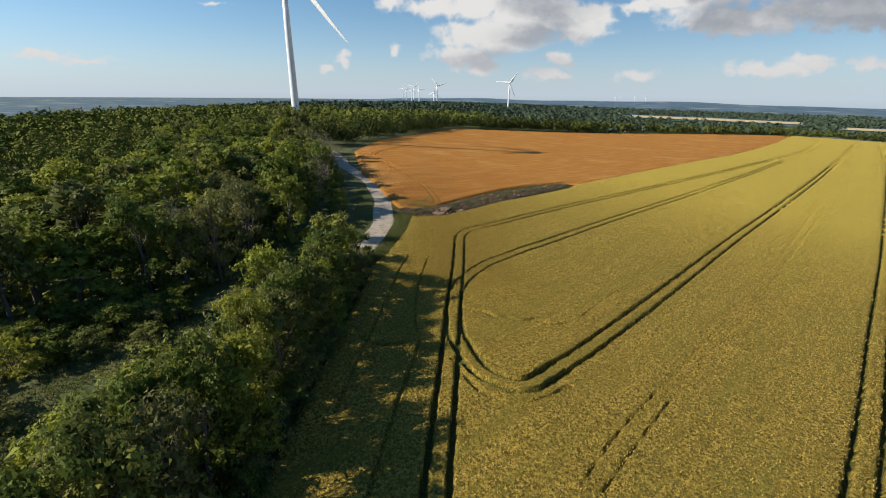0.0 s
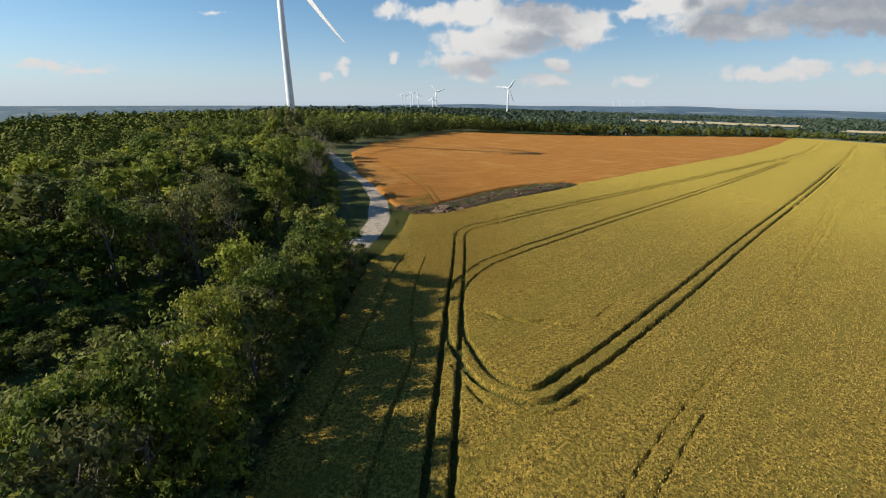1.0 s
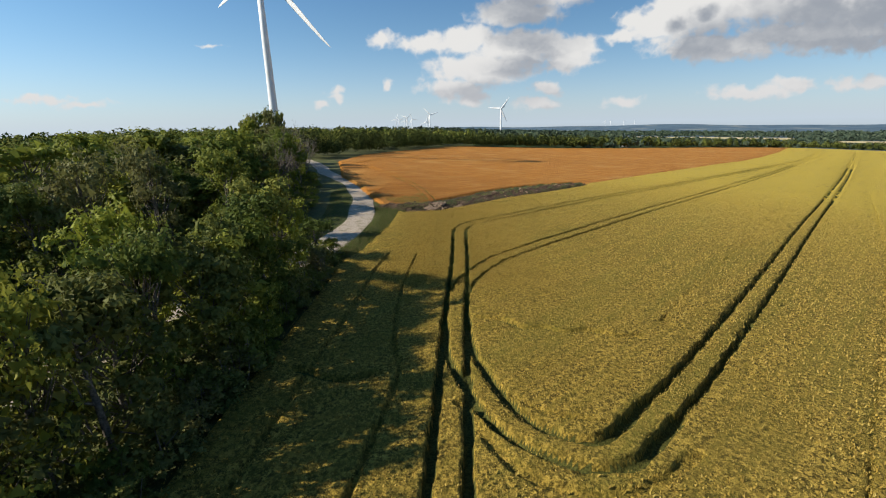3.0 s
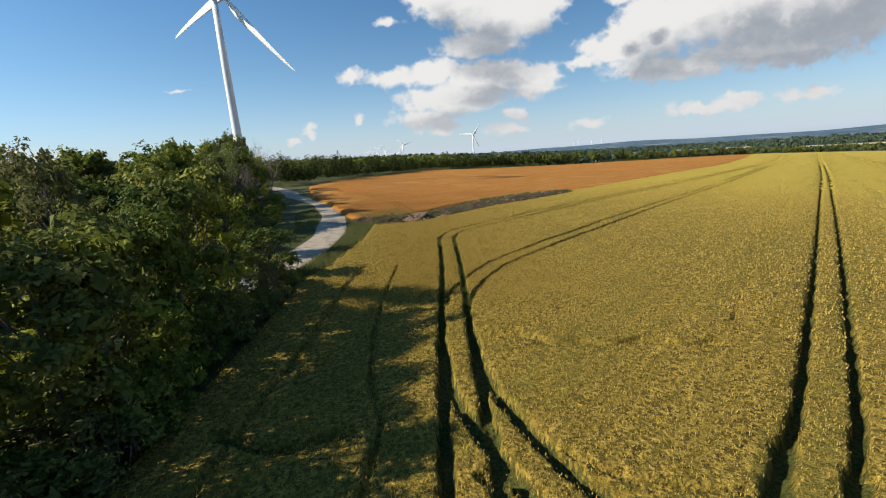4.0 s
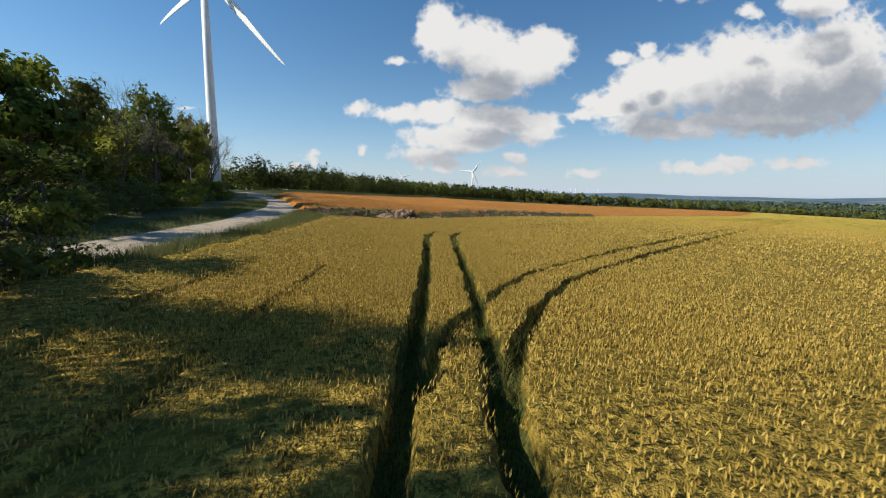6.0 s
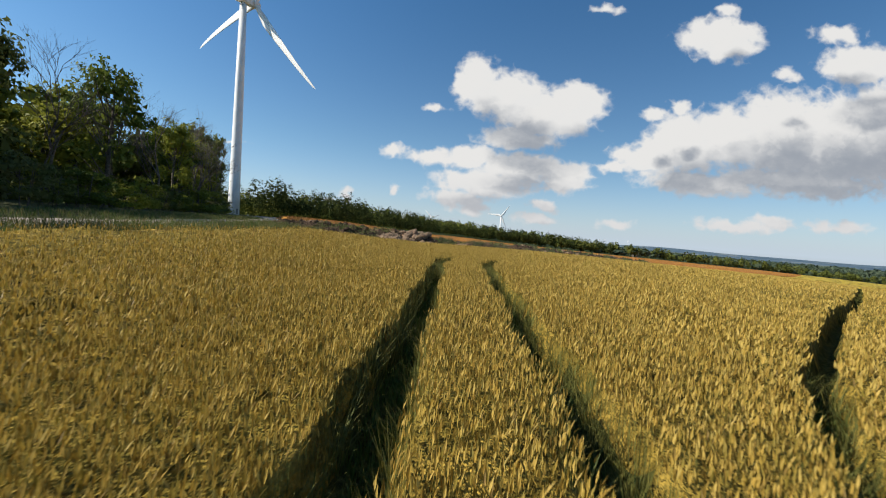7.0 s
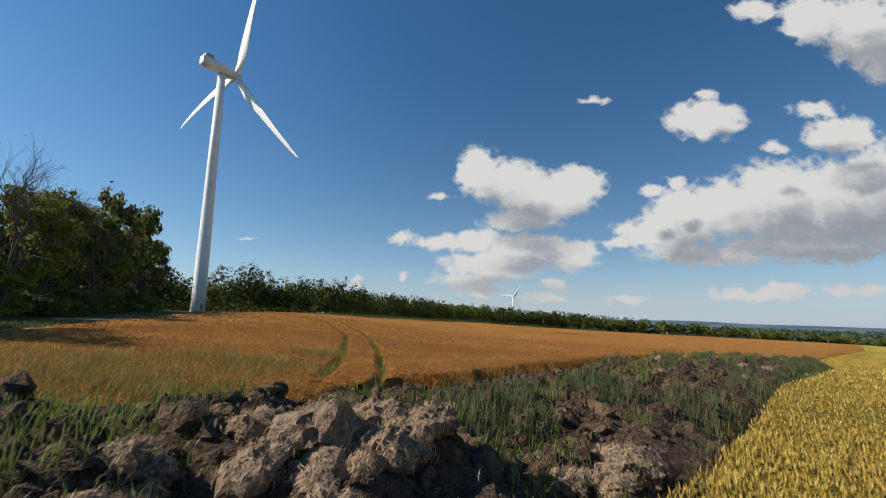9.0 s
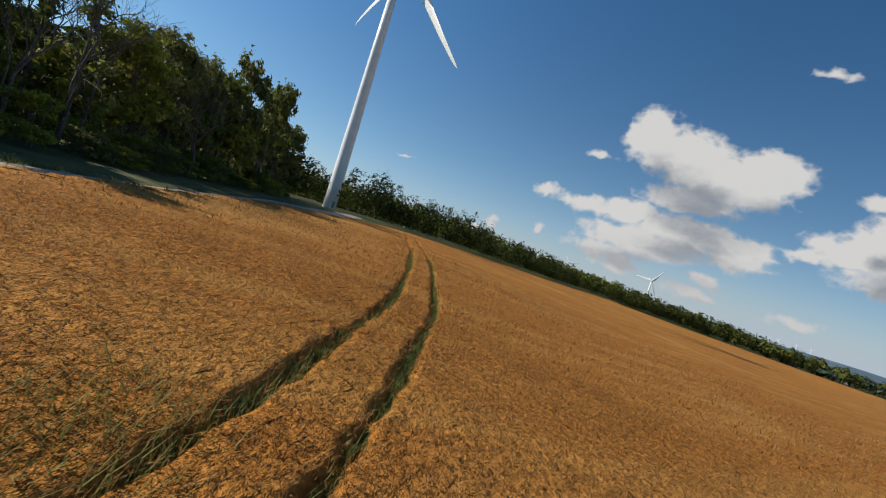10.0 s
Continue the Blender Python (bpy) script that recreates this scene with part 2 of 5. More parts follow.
# Far woods and fields, with the blue haze of distance put into the colour.
def hazed_land(s):
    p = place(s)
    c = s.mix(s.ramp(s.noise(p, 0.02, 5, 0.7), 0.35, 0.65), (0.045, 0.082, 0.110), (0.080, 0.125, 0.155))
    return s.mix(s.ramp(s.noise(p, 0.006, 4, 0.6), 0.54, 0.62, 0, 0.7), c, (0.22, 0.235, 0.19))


# Hill colour: the blue of haze is painted in, with paler patches of field.
def hazed_hills(s):
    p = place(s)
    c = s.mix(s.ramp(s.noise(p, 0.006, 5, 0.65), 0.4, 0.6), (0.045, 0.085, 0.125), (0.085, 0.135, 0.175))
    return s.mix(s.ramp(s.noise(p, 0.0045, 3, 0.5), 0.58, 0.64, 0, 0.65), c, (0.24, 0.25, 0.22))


M_WHEAT = material("ripening wheat stand", wheat_colour, 0.9, grain_bump(4.0, 0.45), spec=0.1)
M_EAR = material("wheat ear", by_island((0.17, 0.108, 0.018), (0.38, 0.252, 0.044), (0.55, 0.395, 0.098), (0.23, 0.175, 0.028), (0.48, 0.325, 0.064)), 0.6, through_light=0.25)
M_STEM = material("wheat straw", by_island((0.112, 0.119, 0.025), (0.21, 0.189, 0.049), (0.091, 0.119, 0.028)), 0.7, through_light=0.3)
M_BARLEY = material("ripe barley stand", barley_colour, 0.9, grain_bump(4.5, 0.30), spec=0.1)
M_BEAR = material("barley ear", by_island((0.20, 0.086, 0.018), (0.30, 0.140, 0.036), (0.41, 0.222, 0.072), (0.24, 0.112, 0.026)), 0.55, spec=0.2, through_light=0.4)
M_BSTEM = material("barley straw", by_island((0.21, 0.168, 0.049), (0.294, 0.189, 0.063), (0.14, 0.154, 0.042)), 0.7, through_light=0.3)
M_GRASS = material("rough grass", by_island((0.045, 0.085, 0.013), (0.088, 0.135, 0.023), (0.14, 0.165, 0.033)), 0.7, through_light=0.3)
M_DRY = material("dry grass", by_island((0.119, 0.119, 0.035), (0.21, 0.175, 0.07), (0.084, 0.105, 0.028)), 0.7, through_light=0.3)
M_YOUNG = material("young green shoots", by_island((0.095, 0.140, 0.028), (0.150, 0.190, 0.045), (0.215, 0.220, 0.065)), 0.7, through_light=0.35)
M_WEED = material("yellowing weeds", by_island((0.135, 0.145, 0.032), (0.235, 0.205, 0.050), (0.330, 0.235, 0.062), (0.165, 0.185, 0.040)), 0.7, through_light=0.3)
M_SOIL = material("field soil", soil_colour, 0.95, grain_bump(8, 0.06))
M_WOODFLOOR = material("grassy ground", wood_floor, 0.95, grain_bump(5, 0.10))
M_GRAVEL = material("chalky gravel", gravel_colour, 0.9, grain_bump(20, 0.03))
M_PALE = material("straw-bound manure", dung_colour(True), 0.95, grain_bump(16, 0.16))
M_STRAW = material("bleached straw", by_island((0.19, 0.120, 0.07), (0.52, 0.385, 0.25), (0.38, 0.262, 0.17), (0.58, 0.455, 0.31)), 0.8, through_light=0.2)
M_DARK = material("dark manure", dung_colour(False), 0.95, grain_bump(10, 0.20))
M_MOUND = material("dark manure mound", dung_colour(False, True), 0.95, grain_bump(10, 0.20))
M_REED = material("grey-green weeds", by_island((0.045, 0.066, 0.025), (0.080, 0.102, 0.044), (0.125, 0.135, 0.062), (0.062, 0.090, 0.028)), 0.7, through_light=0.3)
M_LEAF = material("oak leaves", leafy((0.092, 0.118, 0.018), (0.235, 0.262, 0.042), (0.33, 0.31, 0.048)), 0.6, spec=0.08, through_light=0.32)
M_LEAF2 = material("hazel leaves", leafy((0.112, 0.142, 0.020), (0.290, 0.305, 0.045), (0.37, 0.345, 0.054)), 0.6, spec=0.08, through_light=0.32)
M_LEAF3 = material("thorn leaves", leafy((0.088, 0.110, 0.024), (0.205, 0.225, 0.052), (0.27, 0.25, 0.062)), 0.65, spec=0.08, through_light=0.3)
M_BARK = material("grey bark", lambda s: s.mix(s.ramp(s.noise(place(s), 6, 5, 0.7), 0.3, 0.7), (0.055, 0.045, 0.035), (0.19, 0.165, 0.135)), 0.9, grain_bump(18, 0.03))
M_FARWOOD = material("distant woodland", lambda s: s.mix(s.ramp(s.noise(place(s), 0.11, 2), 0.48, 0.66, 0, 0.5), by_island((0.032, 0.044, 0.010), (0.060, 0.074, 0.016), (0.095, 0.104, 0.023))(s), (0.135, 0.140, 0.028)), 0.9, spec=0.1)
M_RUT = material("rut floor", lambda s: s.mix(s.ramp(s.noise(place(s), 7, 4, 0.7), 0.35, 0.65), (0.042, 0.043, 0.012), (0.115, 0.115, 0.030)), 0.95, grain_bump(9, 0.12), spec=0.05)
# leaf colour darkened to stand for shade on the wood's near side
M_RIM_SHADED = material("shade-darkened wood edge", by_island((0.022, 0.034, 0.009), (0.042, 0.056, 0.012), (0.075, 0.086, 0.020)), 0.9, spec=0.1)
# green dulled towards blue: haze painted into the far crowns
M_HAZED_WOOD = material("haze-tinted far woodland", by_island((0.032, 0.050, 0.034), (0.055, 0.078, 0.048), (0.078, 0.098, 0.060)), 0.9, spec=0.1)
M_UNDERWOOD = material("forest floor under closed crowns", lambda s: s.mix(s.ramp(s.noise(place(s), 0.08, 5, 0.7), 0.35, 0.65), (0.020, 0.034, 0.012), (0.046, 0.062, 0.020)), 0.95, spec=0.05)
M_LEFTWOOD = material("oak wood crowns", lambda s: s.mix(s.ramp(s.noise(place(s), 0.10, 2), 0.44, 0.62, 0, 0.6), by_island((0.060, 0.078, 0.015), (0.105, 0.125, 0.024), (0.155, 0.165, 0.034))(s), (0.185, 0.175, 0.040)), 0.9, spec=0.05)
M_HAZED_LAND = material("haze-tinted distant land", hazed_land, 1.0)
M_HAZED_HILLS = material("haze-blue hills", hazed_hills, 1.0)
M_STUBBLE = material("pale stubble", lambda s: s.mix(s.ramp(s.noise(place(s), 0.05, 4), 0.35, 0.65), (0.42, 0.33, 0.17), (0.55, 0.44, 0.24)), 0.95)
M_WHITE = material("white turbine paint", lambda s: s.mix(s.ramp(s.noise(place(s), 0.35, 4), 0.4, 0.7), (0.80, 0.80, 0.79), (0.72, 0.72, 0.70)), 0.35, spec=0.5)
M_GREY = material("grey fitting", lambda s: s.mix(s.noise(place(s), 3, 3), (0.25, 0.26, 0.27), (0.36, 0.37, 0.38)), 0.5)


# ---- lie of the land ----
def sp(v, w):
    """A soft ramp: 0 below zero, v above."""
    return w * np.logaddexp(0, np.asarray(v, float) / w)


def sg(v):
    return 1 / (1 + np.exp(-np.clip(v, -40, 40)))


def ground_z(x, y):
    """Height of the ground: a gentle rise to the wood, a slow fall to the valley ahead and to the right."""
    x, y = np.asarray(x, float), np.asarray(y, float)
    d = np.hypot(x, y)
    soft = 0.15 * sp(np.minimum(y, 400) - 75, 10)
    near = -0.12 + 0.17 * sg((y + 8) / 4) - 0.042 * sp(np.minimum(x, 700) - 4, 4)
    near = near - 0.0175 * np.minimum(sp(y - 6, 8), 300) * sg((x + 4 + 1.5 * soft) / (6 + soft))
    near = near + 2.2 * (1 - np.exp(-sp(-x - 4.5 - 1.4 * soft, 2.5 + soft) / 15)) * (0.25 + 0.75 * sg((y + 14) / 7))
    near = near + 0.5 * sg((-y - 44) / 5) * sg((x - 2) / 3)
    near = near - 36 * sg((-x - 430) / 55)
    a = np.arctan2(x, y)
    far = -34 + 20 * np.exp(-((a + 0.05) / 0.33) ** 2) * np.exp(-((d - 1500) / 900) ** 2) - 14 * sg((a - 0.35) * 6) * sg((d - 600) / 150)
    k = sg((d - 1050) / 90)
    return near * (1 - k) + far * k + 0.12 * np.sin(x * 0.037 + 1) * np.sin(y * 0.043)


# ---- mesh helpers ----
def mesh_of(name, verts, faces, mats, smooth=False, which=None):
    """A mesh from arrays: verts (n, 3), faces (m, 3 or 4), material index of each face."""
    me = bpy.data.meshes.new(name)
    verts, faces = np.asarray(verts, np.float32), np.asarray(faces, np.int32)
    k = faces.shape[1]
    me.vertices.add(len(verts))
    me.vertices.foreach_set("co", verts.ravel())
    me.loops.add(faces.size)
    me.loops.foreach_set("vertex_index", faces.ravel())
    me.polygons.add(len(faces))
    me.polygons.foreach_set("loop_start", np.arange(0, faces.size, k, dtype=np.int32))
    me.polygons.foreach_set("use_smooth", np.full(len(faces), smooth))
    if which is not None:
        me.polygons.foreach_set("material_index", np.asarray(which, np.int32))
    for m in mats:
        me.materials.append(m)
    me.update(calc_edges=True)
    return me


def part(name, bm, mat, parent, label=""):
    me = bpy.data.meshes.new(name)
    bm.to_mesh(me)
    bm.free()
    me.materials.append(mat)
    ob = new(name, me)
    ob.parent = parent
    return tagged(ob, label)


def part_mesh(name, me, parent, label=""):
    ob = new(name, me)
    ob.parent = parent
    return tagged(ob, label)


def inside(poly, x, y):
    """Which points lie in the polygon."""
    x, y = np.asarray(x, float), np.asarray(y, float)
    hit = np.zeros(x.shape, bool)
    for (x0, y0), (x1, y1) in zip(poly, poly[1:] + poly[:1]):
        cut = (y0 > y) != (y1 > y)
        if y1 != y0:
            hit ^= cut & (x < (x1 - x0) * (y - y0) / (y1 - y0) + x0)
    return hit


def smooth_line(pts, step=1.0):
    """A line through the points, rounded (Catmull-Rom), as an array of places."""
    p = [np.array(q, float) for q in pts]
    p = [2 * p[0] - p[1]] + p + [2 * p[-1] - p[-2]]
    out = []
    for a, b, c, d in zip(p, p[1:], p[2:], p[3:]):
        n = max(2, int(np.linalg.norm(c - b) / step))
        for t in np.linspace(0, 1, n, endpoint=False):
            out.append(0.5 * (2 * b + (c - a) * t + (2 * a - 5 * b + 4 * c - d) * t * t + (3 * b - a - 3 * c + d) * t ** 3))
    out.append(p[-2])
    return np.array(out)


def shifted(line, off):
    d = np.gradient(line, axis=0)
    d /= np.linalg.norm(d, axis=1)[:, None] + 1e-9
    return line + off * np.stack([d[:, 1], -d[:, 0]], 1)


def line_dist(line, x, y):
    """Distance of each place to the line."""
    a, b = line[:-1], line[1:]
    best = np.full(x.shape, 1e9)
    for (ax, ay), (bx, by) in zip(a, b):
        lo_x, hi_x, lo_y, hi_y = min(ax, bx) - 6, max(ax, bx) + 6, min(ay, by) - 6, max(ay, by) + 6
        near = np.flatnonzero((x > lo_x) & (x < hi_x) & (y > lo_y) & (y < hi_y))
        if not len(near):
            continue
        px, py = x[near] - ax, y[near] - ay
        dx, dy = bx - ax, by - ay
        t = np.clip((px * dx + py * dy) / (dx * dx + dy * dy + 1e-9), 0, 1)
        best[near] = np.minimum(best[near], np.hypot(px - t * dx, py - t * dy))
    return best


rng = np.random.default_rng(7)

# ---- the fields: outlines and wheel tracks ----
WHEAT = [(-13.3, -160), (-13.3, -24), (-13.6, -19), (-11.8, -13), (-10.0, 2), (-10.0, 11.0), (-8.3, 11.4), (-5, 13), (-2.2, 14.6), (-0.6, 16.4), (2.5, 19.8), (4.8, 22.6), (12.8, 33), (16, 36),
         (28.7, 50), (38, 61), (43, 70), (69.4, 99.6), (119, 155), (209, 254), (360, 430), (508, 615), (577, 611), (640, 588), (700, 300), (660, -160)]
BARLEY = [(-14, 18.0), (-8.5, 19.2), (-6.5, 21.6), (-4.8, 23.5), (-3.9, 26.8), (-1.7, 29.8), (0.2, 33), (4.1, 38.5), (13.9, 52), (27, 65.5), (39, 73), (43.6, 70.6), (70, 100.2), (119.6, 155.6), (209.6, 254.6), (360.6, 430.6), (508, 616),
          (329, 518), (185, 430), (110, 384), (48, 362), (-8, 322), (-30, 248), (-43, 196), (-51, 152), (-55, 130), (-47, 112), (-39, 84), (-33, 62), (-24, 43), (-18, 27)]
ROAD = [(-38, -140), (-34, -75), (-31.3, -56), (-28.4, -42.5), (-23.7, -27.6), (-17.2, -10), (-16.0, 2), (-17.0, 12), (-20.8, 29.5), (-29.4, 52.5), (-41, 73), (-52, 100), (-66, 128), (-78, 150)]

MAIN = smooth_line([(-2.5, -160), (-1.2, -90), (-0.4, -62.5), (0.1, -46), (0.35, -33), (0.6, -25), (0.9, -16.5), (1.0, -6), (1.0, -1.0)])
ALONG_EDGE = smooth_line([(1.0, -4), (1.6, 0.5), (3.9, 4.6), (12.3, 12.9), (54.7, 57), (148.6, 152.8), (320, 335), (485, 530)])
BRANCH = smooth_line([(0.8, -26.5), (1.2, -24.3), (2.0, -22.3), (3.0, -20.0), (4.1, -18.0), (5.7, -15.4), (8.6, -12.1), (13.5, -6.8), (24.1, 4.0), (75, 58.5), (124, 111.6), (240, 240), (400, 415)])
LOOP = smooth_line([(0.4, -32), (1.0, -40), (3.6, -46.4), (7.9, -48.7), (12.3, -45.0), (22.2, -34.7), (61.2, 7.4), (194.5, 152.5), (498, 490)])
OUTER = smooth_line([(0, -92), (33, -58.6), (56.8, -33.4), (119, 33), (287, 216), (520, 480)])
OUTER2 = smooth_line([(33, -100), (60, -75), (110, -22), (220, 95), (420, 315)])
OUTER3 = smooth_line([(80, -90), (180, 12), (350, 195), (560, 440)])
BARLEY_LINE = smooth_line([(-4.9, 26), (-5.3, 29), (-6.4, 34), (-7.6, 38.7), (-9.8, 46), (-15, 58.5), (-19.8, 69), (-30, 90), (-38, 112), (-30, 150), (0, 230)])
PAIRS = [(MAIN, 0.95), (ALONG_EDGE, 0.95), (BRANCH, 0.95), (LOOP, 0.95), (OUTER, 0.95), (OUTER2, 0.95), (OUTER3, 0.95)]
WHEEL_LINES = [(shifted(l, s * g), 0.21 if l is LOOP else 0.18 if l is BRANCH else 0.25 if l is MAIN else 0.21, 1.0) for l, g in PAIRS for s in (-1, 1)]
THIN = [[(10.5, -60.5), (15.4, -54.6), (24, -45.6), (40.5, -28.8), (66, -1.5), (127, 67)], [(12.0, -61), (17.3, -55.0), (28.6, -42.6), (48.5, -22.5), (131, 68)], 
        [(-10.2, -54), (-9.7, -40), (-9.3, -34.7), (-8.8, -20), (-8.0, -14)], [(-5.6, -66), (-4.6, -52), (-3.5, -41.5), (-4.4, -37.5), (-5.0, -31), (-5.1, -24), (-4.6, -14)], [(30, -62), (70, -20), (140, 52)],
        [(17.5, -33), (27.4, -21.7), (75.9, 31.4)]]
WHEEL_LINES += [(smooth_line(l), 0.13 if l[0][0] < 0 else 0.05, 0.54 if l[0][0] < 0 else 0.42) for l in THIN]
# where the tractor swung round: the crop is pressed in several passes
TURN = smooth_line([(1.0, -40), (3.6, -46.4), (7.9, -48.7), (12.3, -45.0)], 0.5)
WHEEL_LINES += [(shifted(TURN, s * 0.95), 0.34, 0.85) for s in (-1, 1)]
WHEEL_LINES += [(smooth_line([(1.3, -35.5), (2.4, -41), (5, -45), (8.8, -46.2)], 0.5), 0.10, 0.7), (smooth_line([(0.6, -44.5), (3.6, -50), (8, -51.2), (12.6, -48.6)], 0.5), 0.26, 0.5)]
WHEEL_LINES += [(smooth_line([(1.9, -32.2), (4.5, -32.9), (6.0, -34.2), (7.7, -34.2), (9.2, -34.9), (11.2, -34.5), (13.4, -35.4), (15.0, -35.2)], 0.3), 0.34, 0.6)]
WHEEL_LINES += [(smooth_line([(-10.5, -41), (-7.5, -42.2), (-5, -41.4)], 0.4), 0.3, 0.6)]
BARLEY_WHEELS = [(shifted(BARLEY_LINE, s * 0.88), 0.10, 0.54) for s in (-1, 1)]
WHEAT_TALL, BARLEY_TALL = 0.74, 0.68


def pressed(lines, x, y):
    """How far the crop is pressed down by wheels: 0 standing, 1 flat."""
    out = np.zeros(x.shape)
    wob = 0.05 * np.sin(x * 2.1 + y * 1.3) + 0.04 * np.sin(y * 3.7 - x * 1.9)
    far = 0.28 * np.clip((np.hypot(x, y) - 70) / 150, 0, 1)
    for line, half, deep in lines:
        d = line_dist(line, x, y) + wob - far * half / 0.25
        out = np.maximum(out, deep * np.clip((half + 0.10 - d) / 0.14, 0, 1))
    # driven over only once where the tractor turned by the heap
    turn = np.clip(1 - np.hypot((x - 2.0) / 5.5, (y - 1.0) / 7.0), 0, 1)
    return out * (1 - np.minimum(1.2 * turn, 0.36))


def stand(name, poly, lines, tall, mat, box, fine_at, label):
    """The closed stand of a crop as one sheet, finer along the wheel tracks."""
    cells = []
    size = 16.0
    gx, gy = np.meshgrid(np.arange(box[0], box[2], size), np.arange(box[1], box[3], size))
    todo = np.stack([gx.ravel(), gy.ravel()], 1)
    while len(todo):
        cx, cy = todo[:, 0] + size / 2, todo[:, 1] + size / 2
        near = np.hypot(cx - fine_at[0], np.maximum(np.abs(cy - fine_at[1]) - fine_at[2], 0))
        least = np.where(near < 22, 0.125, np.where(near < 110, 0.25, np.where(near < 300, 0.5, 1.0)))
        d = np.full(len(cx), 1e9)
        for line, _, _ in lines:
            d = np.minimum(d, line_dist(line, cx, cy) if size < 8 else np.min(np.hypot(cx[:, None] - line[None, ::4, 0], cy[:, None] - line[None, ::4, 1]), 1))
        corner = [inside(poly, todo[:, 0] + a * size, todo[:, 1] + b * size) for a in (0, 1) for b in (0, 1)]
        some, every = np.any(corner, 0), np.all(corner, 0)
        edge = some & ~every
        maybe = ~some & (size > 4)
        base = np.where(near < 60, 1.0, np.where(near < 200, 4.0, 16.0))
        split = ((d < size * 0.75 + 0.45) & (size > least)) | (edge & (size > np.maximum(least * 2, 0.5))) | (every & (size > base)) | maybe
        keep = every & ~split | edge & ~split
        cells.append(np.column_stack([todo[keep], np.full(keep.sum(), size)]))
        t = todo[split]
        h = size / 2
        todo = np.concatenate([t, t + (h, 0), t + (0, h), t + (h, h)]) if len(t) else t
        size = h
    c = np.concatenate(cells)
    quad = np.stack([c[:, :2], c[:, :2] + np.column_stack([c[:, 2], 0 * c[:, 2]]), c[:, :2] + c[:, 2:3], c[:, :2] + np.column_stack([0 * c[:, 2], c[:, 2]])], 1).reshape(-1, 2)
    key, idx = np.unique(np.round(quad * 16).astype(np.int64), axis=0, return_inverse=True)
    p = key / 16.0
    x, y = p[:, 0], p[:, 1]
    f = pressed(lines, x, y)
    lumps = 0.03 * np.sin(x * 5.1 + 2 * np.sin(y * 1.7)) * np.sin(y * 4.3 + x) + 0.03 * np.sin(x * 0.9) * np.sin(y * 1.1 + 0.4 * x)
    low = 0.09 * np.clip(2 - np.maximum(np.abs(x - 0.5) - 6, np.abs(y + 4) - 20) / 4, 0, 1)
    z = ground_z(x, y) + 0.02 + (tall - 0.06 - low + lumps) * (1 - 0.97 * f)
    z = np.where(inside(poly, x, y), z, ground_z(x, y) + 0.02)
    ob = new(name, mesh_of(name, np.column_stack([p, z]), idx.reshape(-1, 4), [mat, M_RUT], True, np.where(f[idx.reshape(-1, 4)].mean(1) > 0.56, 1, 0)))
    return tagged(ob, label, "crop", kind="stuff")


# ---- the ground, the road, the stands ----
def beyond(x, y):
    return ~inside(WHEAT, x, y) & ~inside(BARLEY, x, y) & (y > 190) & (y > 300 - 0.9 * np.maximum(-x, 0)) & ~((x < 20) & (y < 430) & (x > -420)) & (np.hypot(x, y) < 2300)


def make_ground():
    """One sheet to the horizon, in rings that widen outwards."""
    r = np.concatenate([[0], np.arange(3, 90, 3), np.geomspace(90, 4700, 110)])
    n = 240
    a = np.linspace(0, 2 * math.pi, n, endpoint=False)
    x, y = (r[:, None] * np.sin(a)).ravel(), (r[:, None] * np.cos(a)).ravel()
    i, j = np.meshgrid(np.arange(len(r) - 1), np.arange(n), indexing="ij")
    f = np.stack([i * n + j, i * n + (j + 1) % n, (i + 1) * n + (j + 1) % n, (i + 1) * n + j], -1).reshape(-1, 4)
    d = np.hypot(x, y)[f].mean(1)
    cx, cy = x[f].mean(1), y[f].mean(1)
    # beyond 900 m the ground takes the colour with haze mixed in
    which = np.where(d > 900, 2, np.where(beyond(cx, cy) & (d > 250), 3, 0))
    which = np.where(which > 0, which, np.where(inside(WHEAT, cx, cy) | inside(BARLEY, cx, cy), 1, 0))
    ob = new("ground", mesh_of("ground", np.column_stack([x, y, ground_z(x, y)]), f[:, ::-1], [M_WOODFLOOR, M_SOIL, M_HAZED_LAND, M_UNDERWOOD], True, which))
    tagged(ob, "rolling grassy and bare earth ground reaching to the horizon", "ground", kind="structure")


def make_road():
    line = smooth_line(ROAD, 1.2)
    rows = []
    for off in (-2.3, -1.5, -0.8, 0, 0.8, 1.5, 2.3):
        w = off + 0.25 * np.sin(np.arange(len(line)) * 0.35 + off) * (abs(off) > 2)
        d = np.gradient(line, axis=0)
        d /= np.linalg.norm(d, axis=1)[:, None]
        p = line + np.stack([d[:, 1], -d[:, 0]], 1) * (w[:, None] if np.ndim(w) else w)
        z = ground_z(p[:, 0], p[:, 1]) + (0.02 if abs(off) > 2 else 0.07 - 0.05 * (abs(off) == 0.8))
        rows.append(np.column_stack([p, z]))
    v = np.concatenate(rows)
    n = len(line)
    f = [(k * n + i, k * n + i + 1, (k + 1) * n + i + 1, (k + 1) * n + i) for k in range(6) for i in range(n - 1)]
    tagged(new("road", mesh_of("road", v, f, [M_GRAVEL], True)), "pale chalky gravel farm track with worn wheel lanes along the wood", "track", kind="structure")


make_ground()
make_road()
stand("wheat_stand", WHEAT, WHEEL_LINES, WHEAT_TALL, M_WHEAT, (-16, -160, 704, 640), (0, -30, 30), "ripening golden-green wheat with dark tractor wheel tracks pressed into it")
